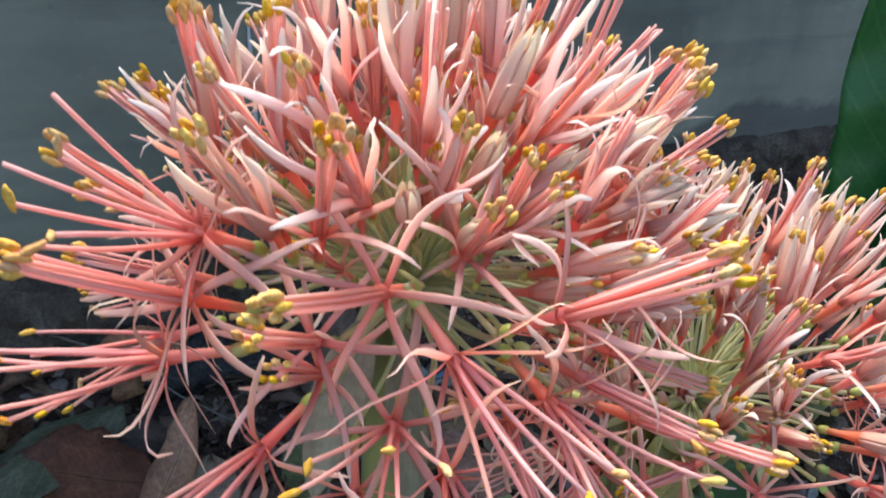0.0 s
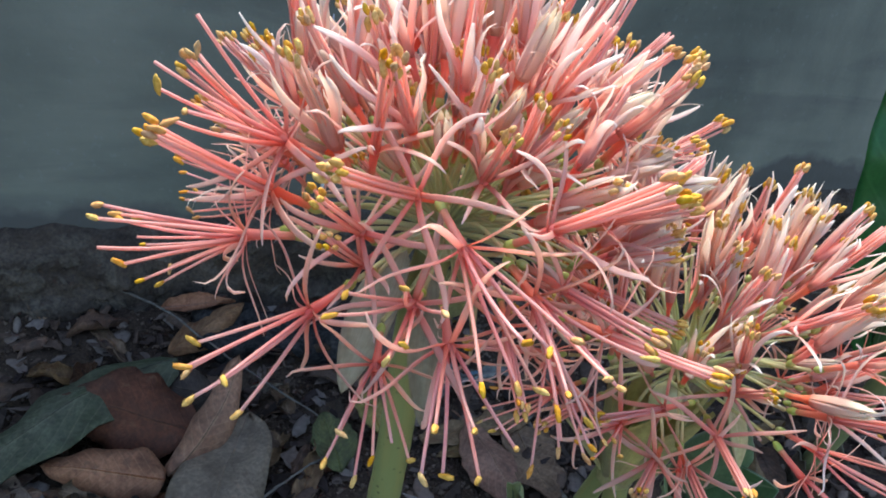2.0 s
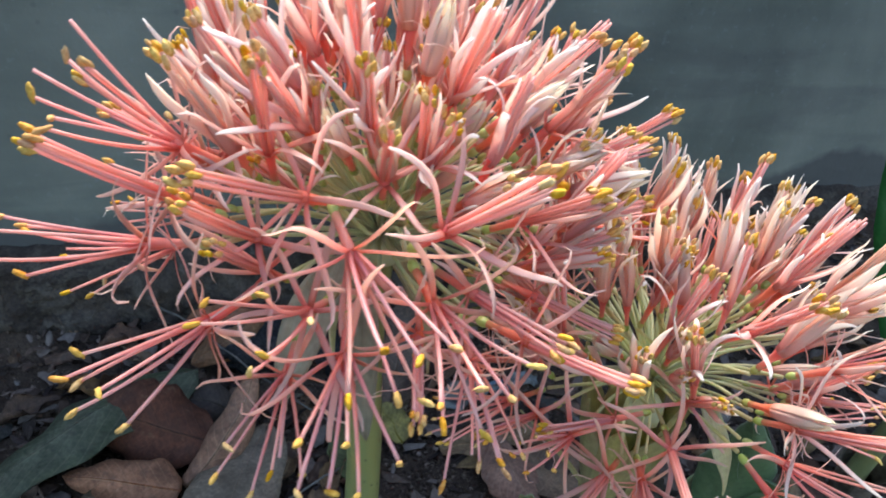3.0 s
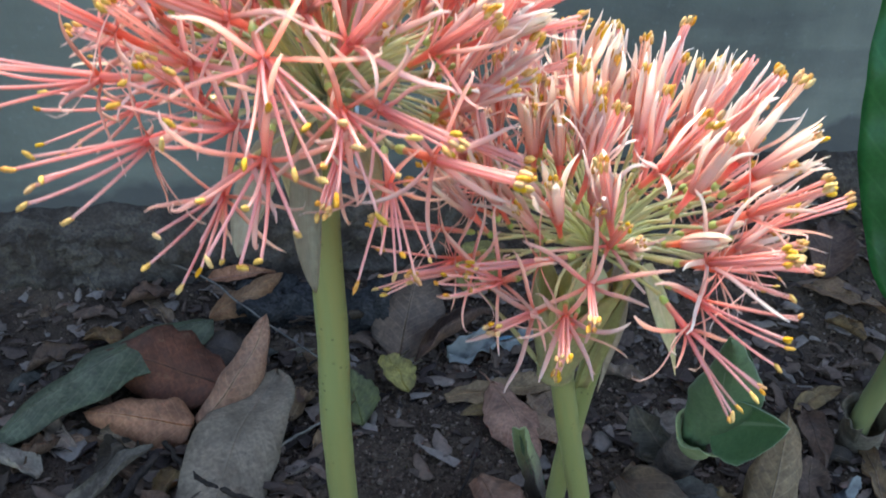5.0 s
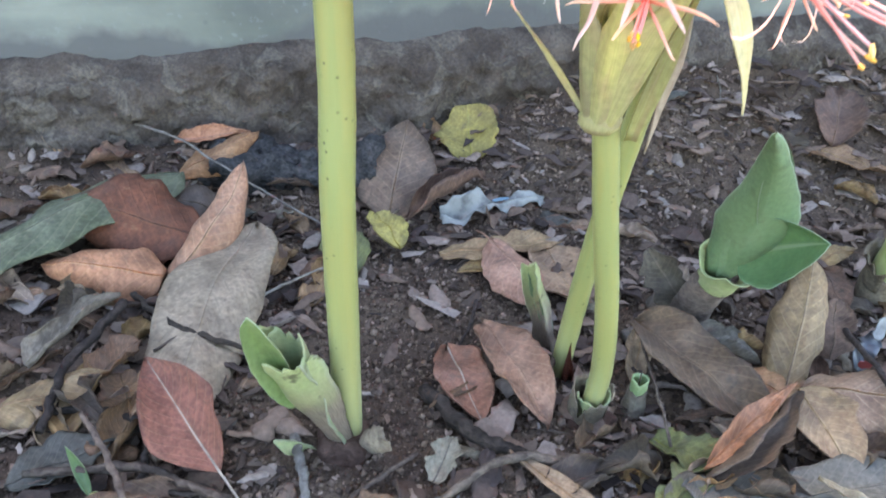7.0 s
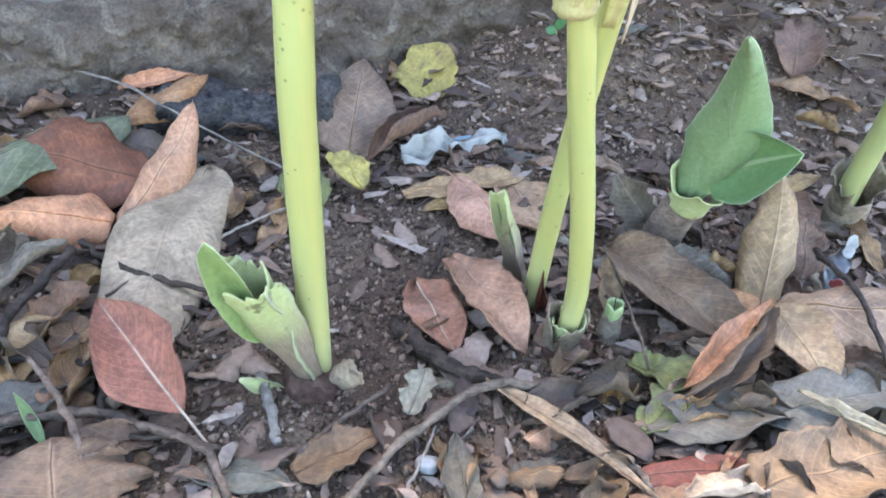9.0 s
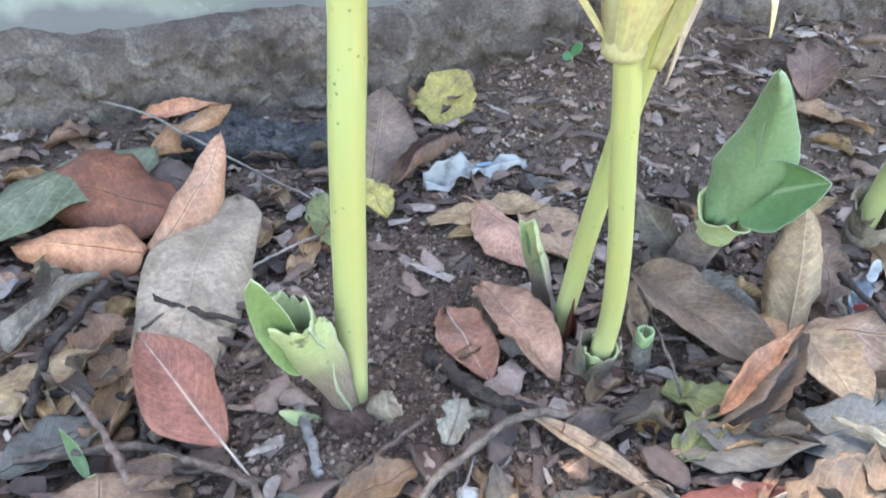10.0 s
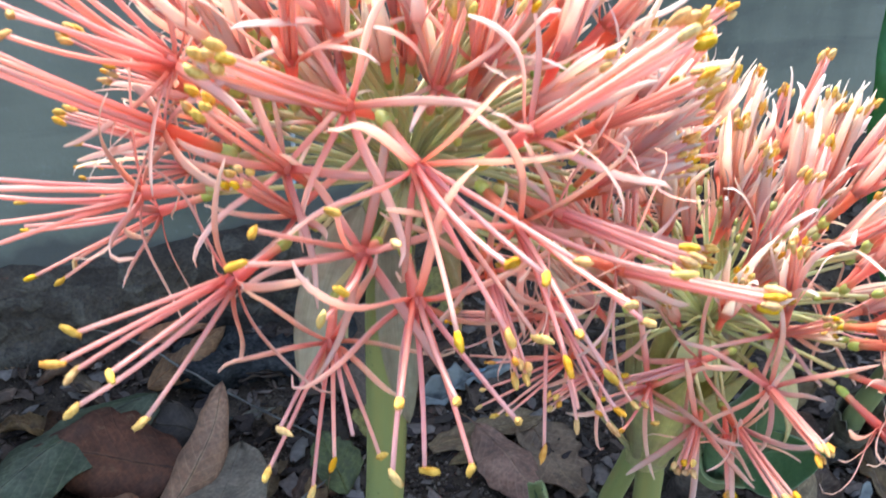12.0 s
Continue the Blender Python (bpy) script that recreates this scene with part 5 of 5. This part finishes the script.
def twig(label, pts, r0, r1, mat, lump=0.2):
    p = [Vector((x, y, max(z, h(x, y) + r0 * 0.6))) for x, y, z in pts]
    line = spline(p, 14 * (len(p) - 1))
    n = len(line)
    sd = r0 * 9000 + p[0].x * 70
    line = [q + Vector((noise.noise(Vector((i * 0.33, sd, 0))), noise.noise(Vector((i * 0.33, sd, 8))), 0.5 * noise.noise(Vector((i * 0.33, sd, 4))))) * min(r0 * 1.1, 0.0022) for i, q in enumerate(line)]
    o = line[0].copy()
    knots = [1 + 0.45 * max(0.0, noise.noise(Vector((i * 0.55, sd, 2)))) + 0.15 * noise.noise(Vector((i * 1.7, sd, 6))) for i in range(n)]
    ob = new("twig", sweep(Geo(), [q - o for q in line], [0.86 * (r0 + (r1 - r0) * i / (n - 1)) * knots[i] for i in range(n)], 8, lump=lump * (1.6 if r0 < 0.003 else 1.0), seed=sd).mesh("twig", mat))
    ob.location = o
    return tagged(ob, label, "twig", "twigs")


twig("thin pale stalk lying over the leaves", ((-0.272, 0.649, 0.040), (-0.20, 0.632, 0.042), (-0.125, 0.600, 0.036), (-0.03, 0.575, 0.018)), 0.0013, 0.0009, M_TWIG_PALE)
twig("dark curved twig over the grey leaf", ((-0.130, 0.462, 0.006), (-0.085, 0.432, 0.016), (-0.055, 0.424, 0.018), (-0.018, 0.428, 0.012)), 0.0026, 0.0018, M_TWIG_DARK)
twig("dark bent twig in litter", ((-0.125, 0.340, 0.006), (-0.075, 0.352, 0.010), (-0.042, 0.348, 0.014), (-0.030, 0.330, 0.012), (-0.026, 0.318, 0.006)), 0.0026, 0.0020, M_TWIG_DARK)
twig("dark rotten twig beside a curled leaf", ((-0.118, 0.438, 0.016), (-0.113, 0.385, 0.016), (-0.104, 0.352, 0.014), (-0.093, 0.328, 0.010)), 0.0034, 0.0028, M_TWIG_DARK)
twig("thin grey-brown twig leaning over a broad leaf", ((-0.063, 0.328, 0.034), (-0.030, 0.307, 0.022), (-0.010, 0.286, 0.010)), 0.0018, 0.0022, M_TWIG)
twig("knotted brown twig across the litter", ((-0.078, 0.303, 0.010), (-0.030, 0.322, 0.013), (0.000, 0.321, 0.012), (0.030, 0.317, 0.011), (0.052, 0.296, 0.008)), 0.0026, 0.0022, M_TWIG)
twig("brown twig in the litter", ((-0.085, 0.304, 0.006), (-0.052, 0.316, 0.008), (-0.026, 0.328, 0.008)), 0.0022, 0.0016, M_TWIG)
twig("thick charred stick on soil", ((0.090, 0.440, 0.006), (0.122, 0.412, 0.010), (0.155, 0.402, 0.010), (0.185, 0.405, 0.006)), 0.0056, 0.0036, M_TWIG_DARK, 0.15)
twig("long grey-brown twig across the litter", ((0.096, 0.296, 0.004), (0.122, 0.355, 0.009), (0.152, 0.393, 0.014), (0.200, 0.412, 0.010)), 0.0022, 0.0030, M_TWIG)
twig("thin black twig over a tan leaf", ((0.344, 0.572, 0.028), (0.356, 0.510, 0.036), (0.369, 0.460, 0.020)), 0.0022, 0.0018, M_TWIG_DARK)
twig("short pale stick on soil", ((0.033, 0.376, 0.004), (0.046, 0.356, 0.007), (0.060, 0.334, 0.005)), 0.0034, 0.0028, M_TWIG_PALE, 0.35)
twig("grey stick leaning at the second stalk", ((0.157, 0.472, 0.004), (0.163, 0.500, 0.016), (0.168, 0.532, 0.030)), 0.0028, 0.0020, M_TWIG)
twig("fine straw on the soil", ((-0.045, 0.472, 0.014), (-0.030, 0.505, 0.014), (-0.012, 0.540, 0.012)), 0.0012, 0.0008, M_TWIG_PALE)
twig("fine straw over the grey leaf", ((-0.075, 0.405, 0.014), (-0.055, 0.440, 0.018), (-0.040, 0.474, 0.016)), 0.0012, 0.0010, M_TWIG)
twig("short dark twig on soil", ((0.030, 0.312, 0.004), (0.040, 0.304, 0.006), (0.053, 0.293, 0.004)), 0.0026, 0.0022, M_TWIG)
twig("thin pale straw on soil", ((0.126, 0.322, 0.003), (0.130, 0.345, 0.006), (0.131, 0.368, 0.004)), 0.0010, 0.0008, M_TWIG_PALE)
twig("brown twig on the soil", ((0.070, 0.330, 0.003), (0.086, 0.358, 0.007), (0.102, 0.388, 0.006)), 0.0018, 0.0014, M_TWIG)
twig("short grey twig in litter", ((0.222, 0.376, 0.004), (0.230, 0.366, 0.008), (0.240, 0.355, 0.004)), 0.0022, 0.0022, M_TWIG)
twig("brown twig under the red leaf", ((-0.024, 0.312, 0.004), (0.012, 0.326, 0.005), (0.048, 0.320, 0.004)), 0.0020, 0.0016, M_TWIG)
twig("thin straw by the footing", ((-0.335, 0.640, 0.022), (-0.300, 0.646, 0.026), (-0.262, 0.640, 0.022)), 0.0010, 0.0008, M_TWIG_PALE)
twig("stiff dry stalk between leaves", ((0.212, 0.528, 0.018), (0.224, 0.478, 0.020), (0.238, 0.440, 0.008)), 0.0013, 0.0010, M_TWIG)
twig("dark twig on the soil", ((0.096, 0.545, 0.004), (0.100, 0.515, 0.006), (0.098, 0.490, 0.004)), 0.0016, 0.0012, M_TWIG_DARK)
tr = random.Random(77)
for i in range(26):
    x, y, a, ln = tr.uniform(-0.38, 0.6), tr.uniform(0.2, 1.0), tr.uniform(0, 6.28), tr.uniform(0.012, 0.035)
    if WALL_D - (x * WALL_N.x + y * WALL_N.y) < 0.05:
        continue
    q = (x + ln * math.cos(a), y + ln * math.sin(a))
    twig("short broken twig on the soil", ((x, y, 0), ((x + q[0]) / 2 + 0.003, (y + q[1]) / 2, 0.004), (*q, 0)), tr.uniform(0.0008, 0.0020), 0.0008, tr.choice((M_TWIG, M_TWIG_DARK, M_TWIG_PALE)))

# ---- odd things on the ground ----


def crumpled(name, label, category, base, tip, width, mat, seed, **kw):
    geo, _ = blade(base, tip, width, shape="torn", torn=0.45, wave=0.16, seed=seed, thick=0.0004, n=30, m=12, rough=0.5, **kw)
    o = Vector(base)
    geo.v = [v - o for v in geo.v]
    ob = new(name, geo.mesh(name, mat))
    ob.location = o
    return tagged(ob, label, category), o


wrap, wo = crumpled("plastic_wrapper", "crumpled white plastic wrapper scrap with blue print", "wrapper", (0.038, 0.650, 0.008), (0.118, 0.706, 0.014), 0.020, M_PLASTIC, 5, curl=20)
geo, _ = blade((0.076, 0.680, 0.0155), (0.088, 0.689, 0.0165), 0.005, shape="torn", torn=0.3, thick=0.0005, seed=6)
part("blue_print", geo.mesh("blue_print", M_BLUE), wrap, "faded blue print", at=wo)
lab, lo = crumpled("foil_wrapper", "torn red, black and white wrapper scrap", "wrapper", (0.356, 0.560, 0.006), (0.366, 0.582, 0.026), 0.016, M_BLACK, 15, up=(0, -1, 0.4))
geo, _ = blade((0.365, 0.574, 0.024), (0.370, 0.586, 0.036), 0.009, shape="torn", torn=0.3, thick=0.0005, up=(0, -1, 0.4), seed=16)
part("white_corner", geo.mesh("white_corner", M_PLASTIC), lab, "white printed corner", at=lo)
geo, _ = blade((0.357, 0.562, 0.009), (0.364, 0.560, 0.014), 0.006, shape="torn", torn=0.2, thick=0.0005, up=(0, -1, 0.4), seed=17)
part("red_print", geo.mesh("red_print", M_RED), lab, "faded red printed band", at=lo)


def stone(label, place, size, mat, seed):
    ob = new("stone", ball(Geo(), (0, 0, 0), size, None, 9, 12, 0.45, seed).mesh("stone", mat))
    ob.location = place
    return tagged(ob, label, "stone", "stones")


stone("small smooth white pebble", (0.133, 0.343, 0.003), (0.0062, 0.0050, 0.0040), M_STONE, 2)
stone("grey stone on the soil", (0.138, 0.750, 0.010), (0.013, 0.012, 0.012), M_STONE_GREY, 3)
stone("small clod of earth", (0.119, 0.480, 0.003), (0.010, 0.009, 0.008), M_CRUMB, 4)
stone("small clod of earth", (0.168, 0.345, 0.002), (0.005, 0.005, 0.004), M_CRUMB, 5)

cb = (-0.105, 0.672, 0.0)
char = thing("charred_log", cb, "charred black lump of wood half buried by the footing", "log")
cr = random.Random(12)
for i in range(9):
    x, y = -0.150 + 0.014 * i + cr.uniform(-0.006, 0.006), 0.640 + 0.006 * i + cr.uniform(-0.010, 0.012)
    sz = cr.uniform(0.016, 0.030)
    part("charred_wood", ball(Geo(), (x, y, h(x, y) + sz * 0.4), (sz * 1.3, sz, sz * cr.uniform(0.7, 1.3)), Euler((cr.uniform(0, 1), cr.uniform(0, 1), cr.uniform(0, 3))).to_matrix(), 12, 16, 0.9, 7 + i).mesh("charred_wood", M_CHAR), char, at=cb)

# ---- crumbs of earth and shreds of leaf ----


def scatter(name, label, count, seed, grow, mat, box=(-0.45, 0.68, 0.14, 1.08), smooth=False):
    r = random.Random(seed)
    geo = Geo()
    while count:
        x, y = r.uniform(box[0], box[1]), r.uniform(box[2], box[3])
        if WALL_D - (x * WALL_N.x + y * WALL_N.y) < 0.015:
            continue
        if math.hypot((x - 0.075) / 0.075, (y - 0.47) / 0.13) < 1 and r.random() < 0.8:
            continue
        grow(geo, r, x, y)
        count -= 1
    return tagged(new(name, geo.mesh(name, mat, smooth=smooth)), label, name.replace("_", " "), kind="stuff")


def crumbs(count, seed):
    """Small uneven grains of earth, strewn thickest where the soil lies bare."""
    r = random.Random(seed)
    rng = np.random.default_rng(seed)
    spots = []
    while len(spots) < count:
        x, y = (r.uniform(-0.45, 0.68), r.uniform(0.14, 1.08)) if r.random() < 0.35 else (r.gauss(0.10, 0.16), r.uniform(0.22, 0.92))
        if WALL_D - (x * WALL_N.x + y * WALL_N.y) > 0.012:
            spots.append((x, y, h(x, y)))
    at = np.array(spots)
    size = 0.00055 + 0.0028 * rng.random(count) ** 6
    octa = np.array([(1, 0, 0), (-1, 0, 0), (0, 1, 0), (0, -1, 0), (0, 0, 1), (0, 0, -1)], float)
    shape = octa[None] * rng.uniform(0.55, 1.2, (count, 6, 1)) + rng.normal(0, 0.22, (count, 6, 3))
    turn, _ = np.linalg.qr(rng.normal(size=(count, 3, 3)))
    verts = np.einsum("nij,nkj->nki", turn, shape) * size[:, None, None] + at[:, None, :]
    verts[:, :, 2] += size[:, None] * 0.35
    tri = np.array([(0, 2, 4), (2, 1, 4), (1, 3, 4), (3, 0, 4), (2, 0, 5), (1, 2, 5), (3, 1, 5), (0, 3, 5)])
    faces = (np.arange(count)[:, None, None] * 6 + tri[None]).reshape(-1)
    me = bpy.data.meshes.new("soil_crumbs")
    me.vertices.add(count * 6)
    me.vertices.foreach_set("co", verts.reshape(-1))
    me.loops.add(len(faces))
    me.loops.foreach_set("vertex_index", faces.astype(np.int32))
    me.polygons.add(len(faces) // 3)
    me.polygons.foreach_set("loop_start", np.arange(0, len(faces), 3, dtype=np.int32))
    me.update(calc_edges=True)
    me.validate()
    me.materials.append(M_CRUMB)
    return tagged(new("soil_crumbs", me), "loose dark crumbs of earth and grit", "soil crumbs", kind="stuff")


def piece(geo, r, x, y):
    """A curled torn bit of a dry leaf."""
    ln, a = 0.007 + 0.026 * r.random() ** 1.8, r.uniform(0, 6.28)
    z = h(x, y) + r.uniform(0.001, 0.007)
    g, _ = blade((x, y, z), (x + ln * math.cos(a), y + ln * math.sin(a), z + r.uniform(-0.003, 0.006)), ln * r.uniform(0.3, 0.8), up=(r.gauss(0, 0.3), r.gauss(0, 0.3), 1), arch=r.uniform(-0.05, 0.12),
                 curl=r.uniform(-50, 50), wave=0.06, shape=r.choice(("torn", "torn", "lance", "strap")), torn=0.4, seed=r.uniform(0, 99), n=7, m=4, thick=0.0003, rough=0.6)
    geo.add(g.v, g.f, g.uv)


def shred(geo, r, x, y):
    s = 0.0012 + 0.0075 * r.random() ** 3
    a, n = r.uniform(0, 6.28), r.randint(5, 8)
    z = h(x, y) + r.uniform(0.001, 0.006)
    tx, ty = r.gauss(0, 0.28), r.gauss(0, 0.28)
    long = r.uniform(1.0, 3.4)
    ring = []
    for k in range(n):
        b = 2 * math.pi * (k + r.uniform(-0.3, 0.3)) / n
        q = s * r.uniform(0.35, 1)
        px, py = q * math.cos(b) * long, q * math.sin(b)
        px, py = px * math.cos(a) - py * math.sin(a), px * math.sin(a) + py * math.cos(a)
        ring.append(Vector((x + px, y + py, z + px * tx + py * ty)))
    low = [p - Vector((0, 0, 0.0003)) for p in ring]
    mid = sum(ring, Vector()) / n + Vector((0, 0, r.uniform(-0.25, 0.35) * s))
    faces = [(k, (k + 1) % n, 2 * n) for k in range(n)] + [((k + 1) % n, k, n + k, n + (k + 1) % n) for k in range(n)] + [tuple(range(2 * n - 1, n - 1, -1))]
    geo.add(ring + low + [mid], faces, [(0, 0)] * (2 * n + 1))


crumbs(90000, 3)
scatter("leaf_shreds", "fine brown shreds of dry leaf on the soil", 5000, 4, shred, M_LITTER)
scatter("leaf_pieces", "curled brown broken pieces of dry leaf on the soil", 2600, 6, piece, M_PIECE, (-0.35, 0.55, 0.18, 1.0), True)
